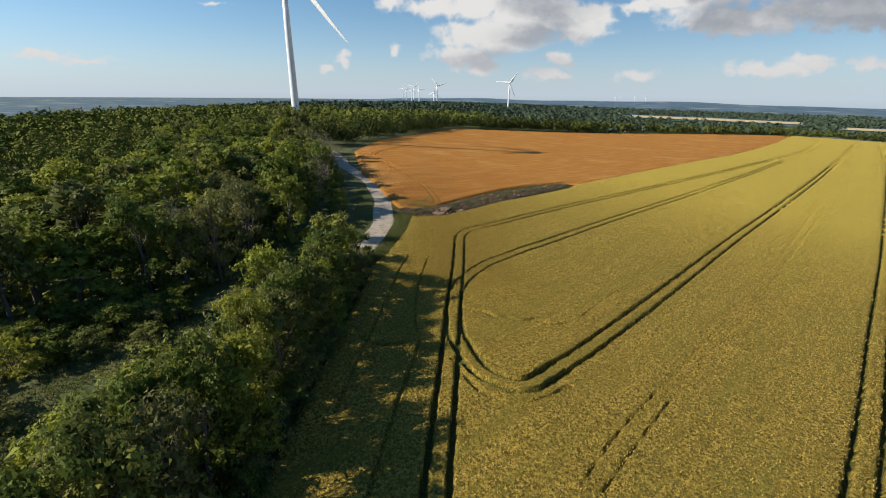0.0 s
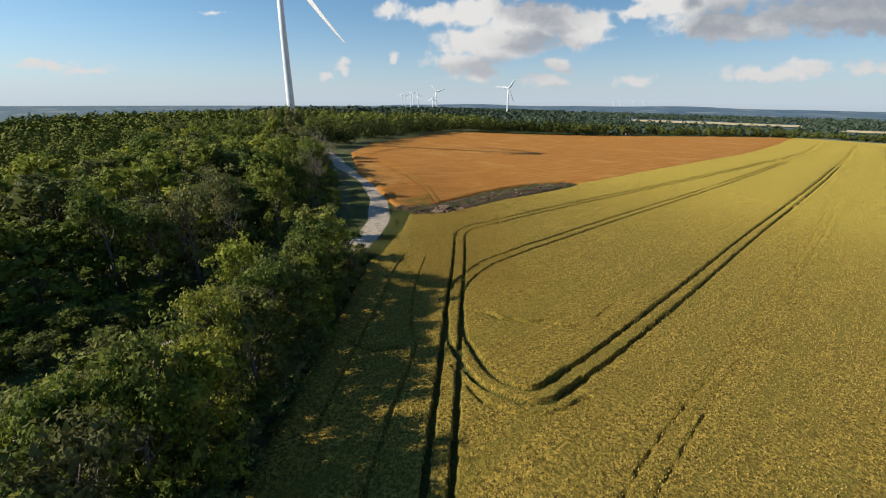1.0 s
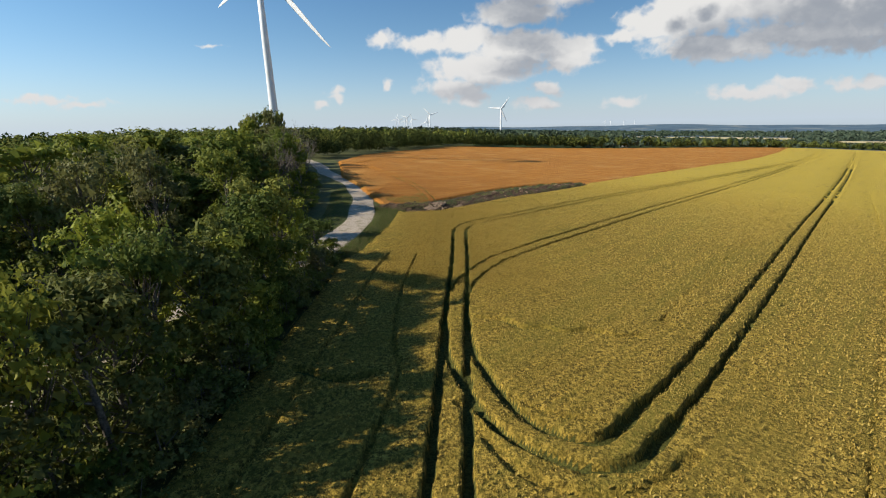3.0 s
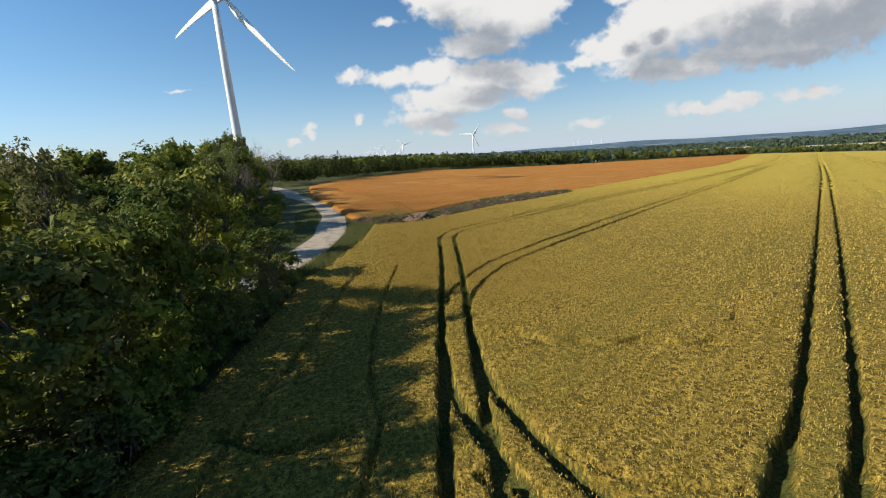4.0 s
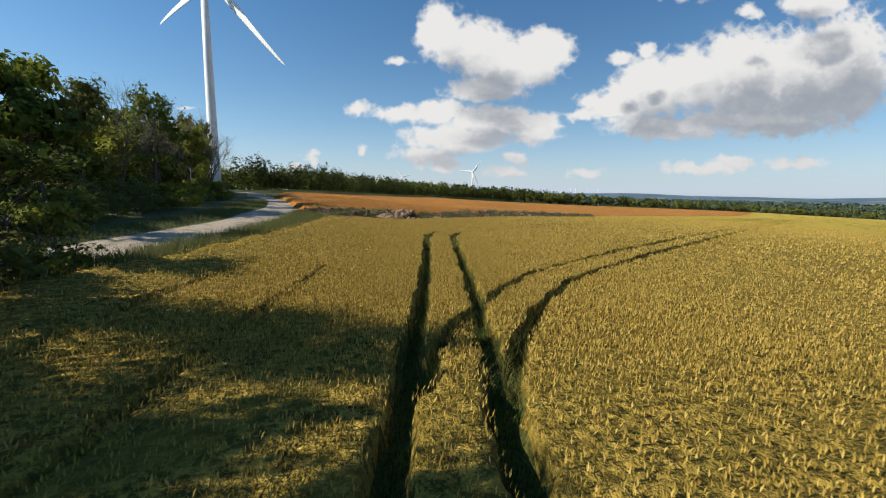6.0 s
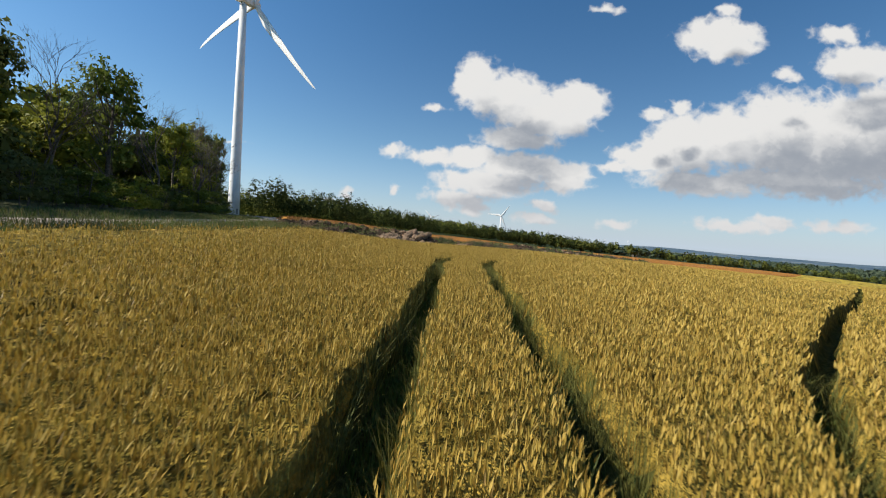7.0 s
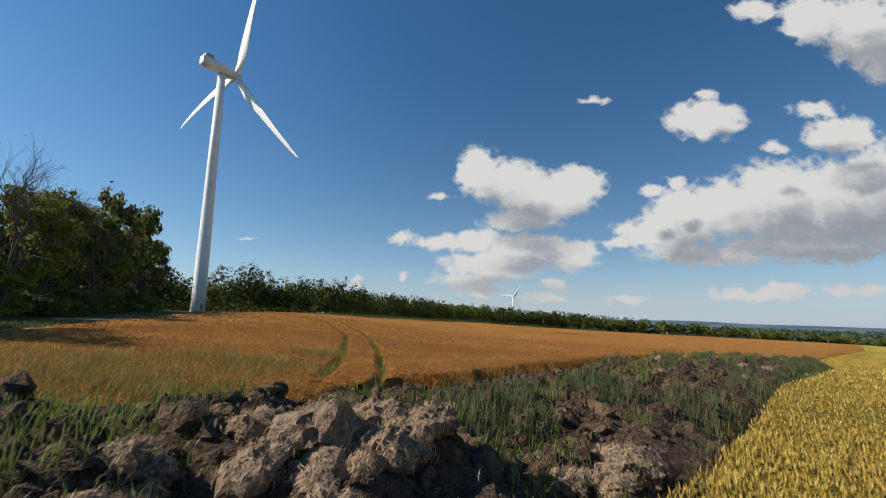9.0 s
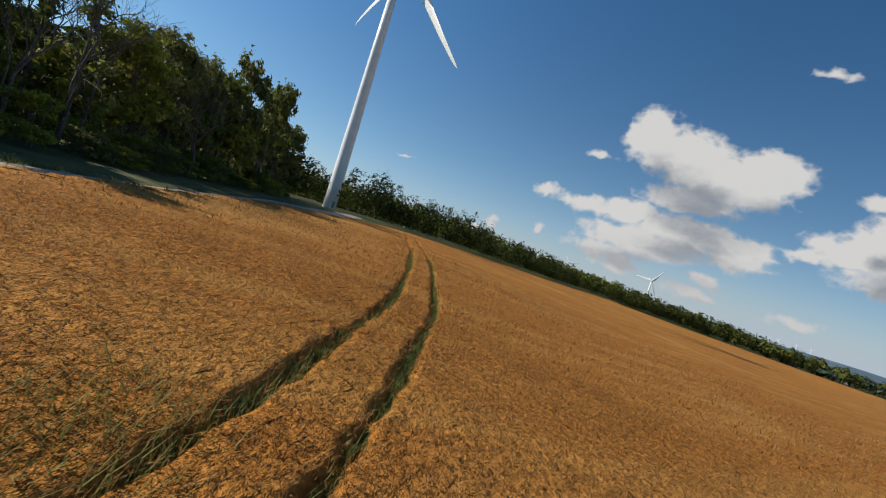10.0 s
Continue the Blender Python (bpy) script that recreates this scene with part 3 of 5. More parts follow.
stand("barley_stand", BARLEY, BARLEY_WHEELS, BARLEY_TALL, M_BARLEY, (-48, 16, 528, 640), (-5, 35, 15), "ripe orange-brown barley field with two wheel tracks")


# ---- stalks ----
def scatter(poly, lines, box, per_m2, skip=None, thin=0.0):
    """Places of stalks in a box, none where wheels have pressed the crop."""
    n = int((box[2] - box[0]) * (box[3] - box[1]) * per_m2)
    x, y = rng.uniform(box[0], box[2], n), rng.uniform(box[1], box[3], n)
    ok = inside(poly, x, y)
    for s in skip or ():
        ok &= ~((x > s[0]) & (x < s[2]) & (y > s[1]) & (y < s[3]))
    rim = np.minimum(np.minimum(x - box[0], box[2] - x), np.minimum(y - box[1], box[3] - y))
    ok &= rng.random(n) < np.clip(rim / (thin + 1e-6) + 0.02, 0, 1)
    x, y = x[ok], y[ok]
    keep = pressed(lines, x, y) < 0.35 + 0.2 * rng.random(len(x))
    return x[keep], y[keep]


def stalks(name, x, y, tall, ear_long, ear_wide, droop, mats, rich, label, awn=0.0):
    """Ears on straws, as triangles: a folded kite for the ear, the straw under it, and the beard of barley."""
    n = len(x)
    g = ground_z(x, y)
    tall = tall * rng.normal(1, 0.06, n) + 0.04 * np.sin(x * 0.9) * np.sin(y * 1.1 + 0.4 * x)
    az = rng.normal(0.6, 1.5, n)
    lean = np.abs(rng.normal(droop, 0.25, n))
    way = np.column_stack([np.cos(az) * np.sin(lean), np.sin(az) * np.sin(lean), np.cos(lean)])
    side = np.column_stack([-np.sin(az), np.cos(az), np.zeros(n)])
    other = np.cross(way, side)
    el, ew = ear_long * rng.uniform(0.8, 1.2, n)[:, None], ear_wide * rng.uniform(0.8, 1.2, n)[:, None]
    neck = np.column_stack([x, y, g + tall - 0.5 * ear_long])
    tip = neck + way * el
    mid = neck + way * el * 0.42
    V, F, W = [neck, mid + ew * (side * 0.5 + other * 0.22), tip, mid + ew * (-side * 0.5 + other * 0.22)], [(0, 1, 2), (0, 2, 3)], [0, 0]
    if rich:
        # ear raised on its straw
        b = len(V)
        low = neck - np.column_stack([way[:, 0] * 0.05, way[:, 1] * 0.05, np.full(n, 0.30)])
        V += [low - side * 0.004, low + side * 0.004, neck]
        F.append((b, b + 1, b + 2))
        W.append(1)
    if awn:
        b = len(V)
        for k in range(2):
            out = way + 0.35 * rng.normal(0, 1, (n, 3))
            V += [mid + side * 0.003 * awn, mid - side * 0.003 * awn, mid + out * el * 1.3]
            F.append((b + 3 * k, b + 3 * k + 1, b + 3 * k + 2))
            W.append(0)
    k = len(V)
    verts = np.stack(V, 1).reshape(-1, 3)
    faces = (np.array(F)[None] + (np.arange(n) * k)[:, None, None]).reshape(-1, 3)
    ob = new(name, mesh_of(name, verts, faces, mats, False, np.tile(W, n)))
    return tagged(ob, label, "crop", kind="stuff")


STRIP = (-3.4, -21, 4.8, 13)
NEAR = (-9, -27, 12, 25)
MIDDLE = (-16, -52, 25, 42)
CORE = (-14, -50, 19, 34)
WIDE = (-36, -95, 100, 100)
WHEAT_LABEL = "standing wheat ears and straws, golden with green leaves"
x, y = scatter(WHEAT, WHEEL_LINES, STRIP, 640, thin=0.8)
stalks("wheat_ears", x, y, WHEAT_TALL, 0.098, 0.019, 0.20, [M_EAR, M_STEM], True, WHEAT_LABEL)
x, y = scatter(WHEAT, WHEEL_LINES, NEAR, 195, [(-2.8, -20.5, 4.2, 12.5)], thin=4)
stalks("wheat_ears", x, y, WHEAT_TALL, 0.118, 0.028, 0.24, [M_EAR, M_STEM], False, WHEAT_LABEL)
x, y = scatter(WHEAT, WHEEL_LINES, MIDDLE, 66, [(-2.8, -20.5, 4.2, 12.5)], 10)
stalks("wheat_ears", x, y, WHEAT_TALL, 0.135, 0.038, 0.26, [M_EAR, M_STEM], False, WHEAT_LABEL)
x, y = scatter(WHEAT, WHEEL_LINES, WIDE, 12.5, [CORE], 40)
stalks("wheat_ears", x, y, WHEAT_TALL - 0.02, 0.23, 0.105, 0.30, [M_EAR, M_STEM], False, WHEAT_LABEL)
BNEAR = (-18, 18, 10, 46)
BLABEL = "ripe bearded barley ears nodding over the field"
x, y = scatter(BARLEY, BARLEY_WHEELS, BNEAR, 85)
stalks("barley_ears", x, y, BARLEY_TALL, 0.11, 0.022, 0.95, [M_BEAR, M_BSTEM], False, BLABEL, awn=1.6)
x, y = scatter(BARLEY, BARLEY_WHEELS, (-36, 18, 40, 84), 10, [BNEAR], 14)
stalks("barley_ears", x, y, BARLEY_TALL, 0.26, 0.06, 0.7, [M_BEAR, M_BSTEM], False, BLABEL)


def blades(name, x, y, z, high, wide, mat, label, category="grass"):
    """Grass as bent blades, two triangles each."""
    n = len(x)
    az = rng.uniform(0, 6.3, n)
    out = np.column_stack([np.cos(az), np.sin(az), 0 * az])
    side = np.column_stack([-np.sin(az), np.cos(az), 0 * az])
    h = (high * rng.uniform(0.5, 1.25, n))[:, None]
    foot = np.column_stack([x, y, z - 0.02])
    w = wide * rng.uniform(0.6, 1.3, n)[:, None]
    up = np.array([[0, 0, 1.0]])
    midp = foot + up * h * 0.6 + out * h * rng.uniform(0.05, 0.25, n)[:, None]
    tip = foot + up * h * rng.uniform(0.75, 1.0, n)[:, None] + out * h * rng.uniform(0.2, 0.6, n)[:, None]
    verts = np.stack([foot - side * w, foot + side * w, midp + side * w * 0.7, midp - side * w * 0.7, tip], 1).reshape(-1, 3)
    faces = (np.array([(0, 1, 2), (0, 2, 3), (3, 2, 4)])[None] + (np.arange(n) * 5)[:, None, None]).reshape(-1, 3)
    return tagged(new(name, mesh_of(name, verts, faces, [mat])), label, category, kind="stuff")


# straw and leaf along the walls of the wheel tracks
x, y = rng.uniform(-3, 6, 330000), rng.uniform(-26, 6, 330000)
f = pressed(WHEEL_LINES, x, y)
k = (f > 0.02) & (f < 0.85) & inside(WHEAT, x, y)
x, y = x[k], y[k]
blades("track_straw", x, y, ground_z(x, y), 0.66, 0.006, M_STEM, "green and yellow straw leaning into the wheel tracks", "crop")
# green regrowth on the floor of the wheel tracks, thickest where the camera comes low
x, y = rng.uniform(-2, 6, 110000), rng.uniform(-34, 4, 110000)
k = (pressed(WHEEL_LINES, x, y) > 0.5) & inside(WHEAT, x, y)
x, y = x[k], y[k]
blades("track_grass", x, y, ground_z(x, y), 0.28, 0.009, M_GRASS, "green grass and broken straw growing in the wheel tracks")


# ---- trees ----
def tube(points, radii, sides=5):
    """A tapered branch through points."""
    V, F = [], []
    p = [Vector(q) for q in points]
    for i, q in enumerate(p):
        d = (p[min(i + 1, len(p) - 1)] - p[max(i - 1, 0)]).normalized()
        a = d.orthogonal().normalized()
        b = d.cross(a)
        for k in range(sides):
            t = 2 * math.pi * k / sides
            V.append(q + (a * math.cos(t) + b * math.sin(t)) * radii[i])
    for i in range(len(p) - 1):
        for k in range(sides):
            F.append((i * sides + k, i * sides + (k + 1) % sides, (i + 1) * sides + (k + 1) % sides, (i + 1) * sides + k))
    return V, F


def joined(pieces):
    V, F = [], []
    for v, f in pieces:
        F += [tuple(i + len(V) for i in q) for q in f]
        V += [tuple(q) for q in v]
    return V, F


def leaf_cloud(lobes, n, size, r, tuft):
    """Leaves as small blades in tufts over the lobes of a crown, with gaps between the tufts. Gives the tufts' middles too."""
    L = np.array(lobes)
    area = L[:, 3] * L[:, 4]
    m = max(12, n // 38)
    which = r.choice(len(L), m, p=area / area.sum())
    d = r.normal(0, 1, (m, 3)) + np.array([0, 0, 0.25])
    d /= np.linalg.norm(d, axis=1)[:, None]
    mid = L[which, :3] + d * (r.uniform(0.55, 1.12, m))[:, None] * np.column_stack([L[which, 3], L[which, 3], L[which, 4]])
    spread = tuft * r.uniform(0.6, 1.35, m)
    # leaves of the tufts, then broader ones deep inside
    inner = n // 8
    t = r.integers(0, m, n - inner)
    off = r.normal(0, 1, (n - inner, 3)) * np.array([1, 1, 0.62])
    c = mid[t] + off * spread[t][:, None] * 0.55
    nrm = d[t] * 0.6 + off * 0.5 + 0.5 * r.normal(0, 1, off.shape) + np.array([0, 0, 0.45])
    w = r.choice(len(L), inner, p=area / area.sum())
    e = r.normal(0, 1, (inner, 3))
    e /= np.linalg.norm(e, axis=1)[:, None]
    c = np.concatenate([c, L[w, :3] + e * r.uniform(0.1, 0.62, inner)[:, None] * np.column_stack([L[w, 3], L[w, 3], L[w, 4]])])
    nrm = np.concatenate([nrm, e + 0.5 * r.normal(0, 1, e.shape)])
    nrm /= np.linalg.norm(nrm, axis=1)[:, None]
    a = np.cross(nrm, r.normal(0, 1, (n, 3)))
    a /= np.linalg.norm(a, axis=1)[:, None] + 1e-9
    b = np.cross(nrm, a)
    s = (size * r.uniform(0.55, 1.35, n) * np.where(np.arange(n) >= n - inner, 2.3, 1.0))[:, None]
    V = np.stack([c + a * s, c - a * s * 0.7 + b * s * 0.62, c - a * s * 0.6 - b * s * 0.62], 1).reshape(-1, 3)
    return V, np.arange(3 * n).reshape(-1, 3), mid


def tree_meshes(name, high, wide, leaves, size, leaf, seed, bush=False, skirt=0, tuft=0.5, twigs=24):
    """Trunk and crown meshes of one tree."""
    r = np.random.default_rng(seed)
    pieces, lobes = [], []
    fork = high * (0.12 if bush else 0.35)
    lean = r.normal(0, 0.04, 2) * high
    stems = 4 if bush else 1
    for k in range(stems):
        o = r.normal(0, 0.35, 2) if bush else (0, 0)
        top = (lean[0] + o[0] * 2, lean[1] + o[1] * 2, high * 0.8)
        pieces.append(tube([(o[0], o[1], -0.3), (o[0] * 1.2 + lean[0] * 0.3, o[1] * 1.2 + lean[1] * 0.3, fork), top], [high * (0.011 if bush else 0.022), high * (0.009 if bush else 0.016), 0.02]))
    for k in range(9 if not bush else 7):
        a = k * 2.4 + r.uniform(-0.4, 0.4)
        z0 = high * r.uniform(0.25 if not bush else 0.1, 0.7)
        out = wide * r.uniform(0.45, 0.85) * (1.15 - 0.6 * z0 / high)
        z1 = min(z0 + high * r.uniform(0.08, 0.25), high * 0.86)
        end = (lean[0] * z1 / high + math.cos(a) * out, lean[1] * z1 / high + math.sin(a) * out, z1)
        mid = (end[0] * 0.5, end[1] * 0.5, z0 + (z1 - z0) * 0.35)
        pieces.append(tube([(lean[0] * z0 / high, lean[1] * z0 / high, z0), mid, end], [high * 0.008, high * 0.005, 0.012], 4))
        s = wide * r.uniform(0.28, 0.46)
        lobes.append((end[0], end[1], end[2], s, s * r.uniform(0.7, 1.0)))
    for k in range(4):
        s = wide * r.uniform(0.28, 0.42)
        lobes.append((lean[0] + r.normal(0, wide * 0.25), lean[1] + r.normal(0, wide * 0.25), high * r.uniform(0.72, 0.93) - s * 0.4, s, s * 0.9))
    if bush:
        for k in range(6):
            a = r.uniform(0, 6.3)
            s = wide * 0.4
            lobes.append((math.cos(a) * wide * 0.6, math.sin(a) * wide * 0.6, high * 0.22, s, s * 0.8))
    for k in range(skirt):
        a = k * 2.4
        s = wide * r.uniform(0.32, 0.42)
        lobes.append((math.cos(a) * wide * 0.55, math.sin(a) * wide * 0.55, high * (0.12 + 0.22 * (k % 2)), s, s * 0.95))
    V, F, mid = leaf_cloud(lobes, leaves, size, r, tuft)
    crown = V, F
    # twigs out to the tufts
    for q in mid[:twigs]:
        z0 = max(0.2 * high, q[2] - 0.22 * high)
        root = (q[0] * 0.35 + lean[0] * 0.5, q[1] * 0.35 + lean[1] * 0.5, z0)
        bend = (q[0] * 0.75, q[1] * 0.75, z0 * 0.4 + q[2] * 0.6)
        out = (q[0] * 1.06, q[1] * 1.06, q[2] + 0.25 * tuft)
        pieces.append(tube([root, bend, out], [high * 0.0045, high * 0.003, 0.008], 3))
    V, F = joined(pieces)
    trunk = mesh_of(name + "_trunk", V, F, [M_BARK], True)
    V, F = crown
    return trunk, mesh_of(name + "_crown", V, F, [leaf])


def make_tree(kind, meshes, x, y, scale, turn, label, category, group):
    e = new(kind)
    e.matrix_world = Matrix.Translation((x, y, float(ground_z(x, y)))) @ Matrix.Rotation(turn, 4, "Z") @ Matrix.Diagonal((scale[0], scale[0], scale[1], 1))
    part_mesh("trunk", meshes[0], e)
    part_mesh("crown", meshes[1], e)
    return tagged(e, label, category, group)


EDGE_TREES = [tree_meshes("edge_tree", 10.5, 3.4, n, 0.165, m, 11 + i, skirt=8, tuft=0.55, twigs=t)
              for i, (m, n, t) in enumerate(((M_LEAF, 4600, 24), (M_LEAF3, 4200, 30), (M_LEAF2, 4600, 24), (M_LEAF, 3000, 44), (M_LEAF3, 4600, 24)))]
BUSHES = [tree_meshes("bush", 4.0, 2.0, 2000, 0.115, m, 31 + i, True, tuft=0.36, twigs=18) for i, m in enumerate((M_LEAF3, M_LEAF, M_LEAF2))]
WOOD_TREES = [tree_meshes("wood_tree", 12.0, 3.9, n, 0.29, m, 51 + i, skirt=5, tuft=0.72, twigs=t)
              for i, (m, n, t) in enumerate(((M_LEAF, 2300, 14), (M_LEAF2, 2300, 14), (M_LEAF3, 2100, 20), (M_LEAF, 1100, 46), (M_LEAF2, 2300, 14), (M_LEAF, 2300, 14), (M_LEAF3, 800, 60)))]
road_line = smooth_line(ROAD, 2.0)
tree_rng = random.Random(5)
taken = []


def free(x, y, gap):
    if any((x - a) ** 2 + (y - b) ** 2 < gap * gap for a, b in taken):
        return False
    taken.append((x, y))
    return True


def road_gap(x, y):
    return float(np.min(np.hypot(road_line[:, 0] - x, road_line[:, 1] - y)))


def low_gap(x, y):
    """Trees stay low in a wedge of the belt that opens from the track at its bend."""
    dx, dy = x + 28, y + 45.5
    d, a = math.hypot(dx, dy), math.degrees(math.atan2(-dy, dx))
    return min(1.0, (0.52 * d + 0.6) / 10.5) if 37 < a < 50 else 1.0


# the belt between the wheat and the track: a close front row, then the rest
for k in range(28):
    x, y = tree_rng.uniform(-18.2, -16.0), -84 + 2.15 * k
    if road_gap(x, y) > 3.2 and free(x, y, 1.9):
        make_tree("broadleaf_tree", tree_rng.choice(EDGE_TREES), x, y, (tree_rng.uniform(0.75, 1.0), tree_rng.uniform(0.86, 1.06) * (1.28 if y < -51 else 1.08 if y < -38 else 1.12) * low_gap(x, y)), tree_rng.uniform(0, 6.3),
                  "dense dark green oak standing between wheat and track", "tree", "trees of the wood's edge")
for k in range(1100):
    y = tree_rng.uniform(-86, -15)
    road_x = float(np.interp(y, [-140, -75, -56, -42.5, -27.6, -10], [-38, -34, -31.3, -28.4, -23.7, -17.2]))
    x = tree_rng.uniform(road_x + 3.2, -16.5)
    # a gap where the track shows between the bushes
    if np.hypot(x + 26.3, y + 45.5) < 2.6 or np.hypot(x + 29, y + 55) < 1.6:
        continue
    if x > road_x + 3 and free(x, y, 3.3):
        low = ((0.6 if y < -30 else 0.75) if x < road_x + 6.5 else 1.05) * (0.85 if y < -48 and x < -19 else 1.0)
        low *= tree_rng.uniform(0.85, 1.2)
        if x > -20:
            low = tree_rng.uniform(0.92, 1.14) * (1.15 if y < -51 else 1.0 if y < -44 else 1.06 if y < -24 else 0.55)
        elif y < -44:
            low = min(low, max(0.40, (0.72 * (x - road_x) + (2.6 if y > -57 else 3.6)) / 10.5))
        low *= low_gap(x, y)
        make_tree("broadleaf_tree", tree_rng.choice(EDGE_TREES), x, y, (tree_rng.uniform(0.8, 1.1) * (0.75 if low < 0.5 else 1.0), low), tree_rng.uniform(0, 6.3),
                  "dense dark green oak standing between wheat and track", "tree", "trees of the wood's edge")
for k in range(400):
    y = tree_rng.uniform(-78, -16.5)
    x = -14.4 + tree_rng.uniform(-0.9, 0.4) if y < -17 else -14.6 + tree_rng.uniform(-0.5, 0.3)
    if road_gap(x, y) > 3.0 and free(x, y, 1.7):
        make_tree("bush", tree_rng.choice(BUSHES), x, y, (tree_rng.uniform(0.7, 1.1), tree_rng.uniform(0.6, 1.1) * (1 if y < -14 else 0.4)), tree_rng.uniform(0, 6.3),
                  "tangled green thorn bush at the wood's foot", "bush", "bushes along the wheat")


# thorn bushes beyond the track where the wood stands back
for k in range(90):
    x, y = tree_rng.uniform(-47, -34), tree_rng.uniform(-74, -32)
    if road_gap(x, y) > 3.4 and np.hypot((x + 37) / 7.5, (y + 51) / 4.0) > 1 and free(x, y, 3.0):
        make_tree("bush", tree_rng.choice(BUSHES), x, y, (tree_rng.uniform(0.9, 1.5), tree_rng.uniform(0.5, 1.15)), tree_rng.uniform(0, 6.3),
                  "thorn bush in the grassy clearing beside the track", "bush", "bushes of the clearing")


# the wood beyond the track
def wood_edge(y):
    """Where the wood begins, left of the track."""
    return float(np.interp(y, [-140, -56, -42, -27, -10, 5, 15, 30, 50, 72, 95, 120], [-66, -62, -50, -33, -25, -26.5, -29, -33, -39, -52, -62, -78]))


for k in range(140):
    y = tree_rng.uniform(-75, 100)
    x = wood_edge(y) + tree_rng.uniform(-0.5, 1.2) if y > -24 else tree_rng.uniform(wood_edge(y), wood_edge(y) + 15)
    if road_gap(x, y) > 4.2 and free(x, y, 2.2):
        make_tree("bush", tree_rng.choice(BUSHES), x, y, (tree_rng.uniform(0.8, 1.3), tree_rng.uniform(0.4, 0.9)), tree_rng.uniform(0, 6.3),
                  "leafy green bush under the wood's edge", "bush", "bushes along the wood")
for k in range(4200):
    y, back = tree_rng.uniform(-62, 105), tree_rng.uniform(0.5, 54)
    x = wood_edge(y) - back
    # gaps added in the edge trees to let stripes of sun onto the track
    if back < 9 and -18 < y < 48 and (0.975 * y - 0.22 * x) % 17 < 10.5:
        continue
    if not free(x, y, 6.0 if back > 16 else 4.6 if back > 7 else 3.7):
        continue
    if back < 7 and -36 < y < 70:
        make_tree("broadleaf_tree", tree_rng.choice(EDGE_TREES), x, y, (tree_rng.uniform(1.0, 1.25), tree_rng.uniform(1.05, 1.3) * float(np.interp(y, [8, 20, 32, 42, 60, 78, 105], [1.15, 1.25, 1.14, 0.95, 1.2, 1.5, 1.6]))), tree_rng.uniform(0, 6.3),
                  "tall dark green broadleaf tree at the wood's edge", "tree", "trees of the wood's edge")
    else:
        make_tree("broadleaf_tree", tree_rng.choice(WOOD_TREES), x, y, (tree_rng.uniform(0.9, 1.3) * (1.3 if back > 16 else 1.0), tree_rng.uniform(0.74, 1.28) * (1.4 if y > 66 and back < 14 else 1.0)), tree_rng.uniform(0, 6.3),
                  "green broadleaf tree in the closed wood", "tree", "trees of the wood")


def bare_tree(x, y, high, seed):
    """A leafless tree: limbs that fork again and again into fine twigs."""
    r = random.Random(seed)
    limbs, twigs = [], []

    def grow(p, d, long, thick, depth):
        mid = p + d * long * 0.5 + Vector((r.gauss(0, 0.05), r.gauss(0, 0.05), 0.02)) * long
        end = p + d * long
        (limbs if depth < 3 else twigs).append(tube([p, mid, end], [thick, thick * 0.8, thick * 0.6], 5 if depth < 2 else 3))
        if depth == 6:
            return
        for k in range(3 if depth < 5 else 2):
            side = Vector((r.gauss(0, 1), r.gauss(0, 1), r.gauss(0.25, 0.6))).normalized()
            grow(end if k < 2 else mid, (d + side * r.uniform(0.45, 0.8)).normalized(), long * r.uniform(0.62, 0.82), thick * 0.58, depth + 1)
    grow(Vector((0, 0, -0.3)), Vector((0.03, 0, 1)), high * 0.36, high * 0.016, 0)
    e = new("bare_tree")
    e.matrix_world = Matrix.Translation((x, y, float(ground_z(x, y))))
    part_mesh("trunk", mesh_of("trunk", *joined(limbs), [M_BARK], True), e)
    part_mesh("twig_crown", mesh_of("twig_crown", *joined(twigs), [M_BARK]), e, "fine leafless grey twigs")
    tagged(e, "leafless grey tree standing out of the wood's edge", "tree", "bare trees")


bare_tree(-41.5, 48.0, 14.5, 4)
bare_tree(-37.5, 43.0, 11.5, 9)
bare_tree(-34.5, 30.0, 11.5, 6)
bare_tree(-47.0, 63.0, 11.5, 8)
bare_tree(-41.0, -23.5, 10.5, 12)
bare_tree(-46.0, -18.0, 11.0, 15)
bare_tree(-34.0, 16.0, 11.5, 17)


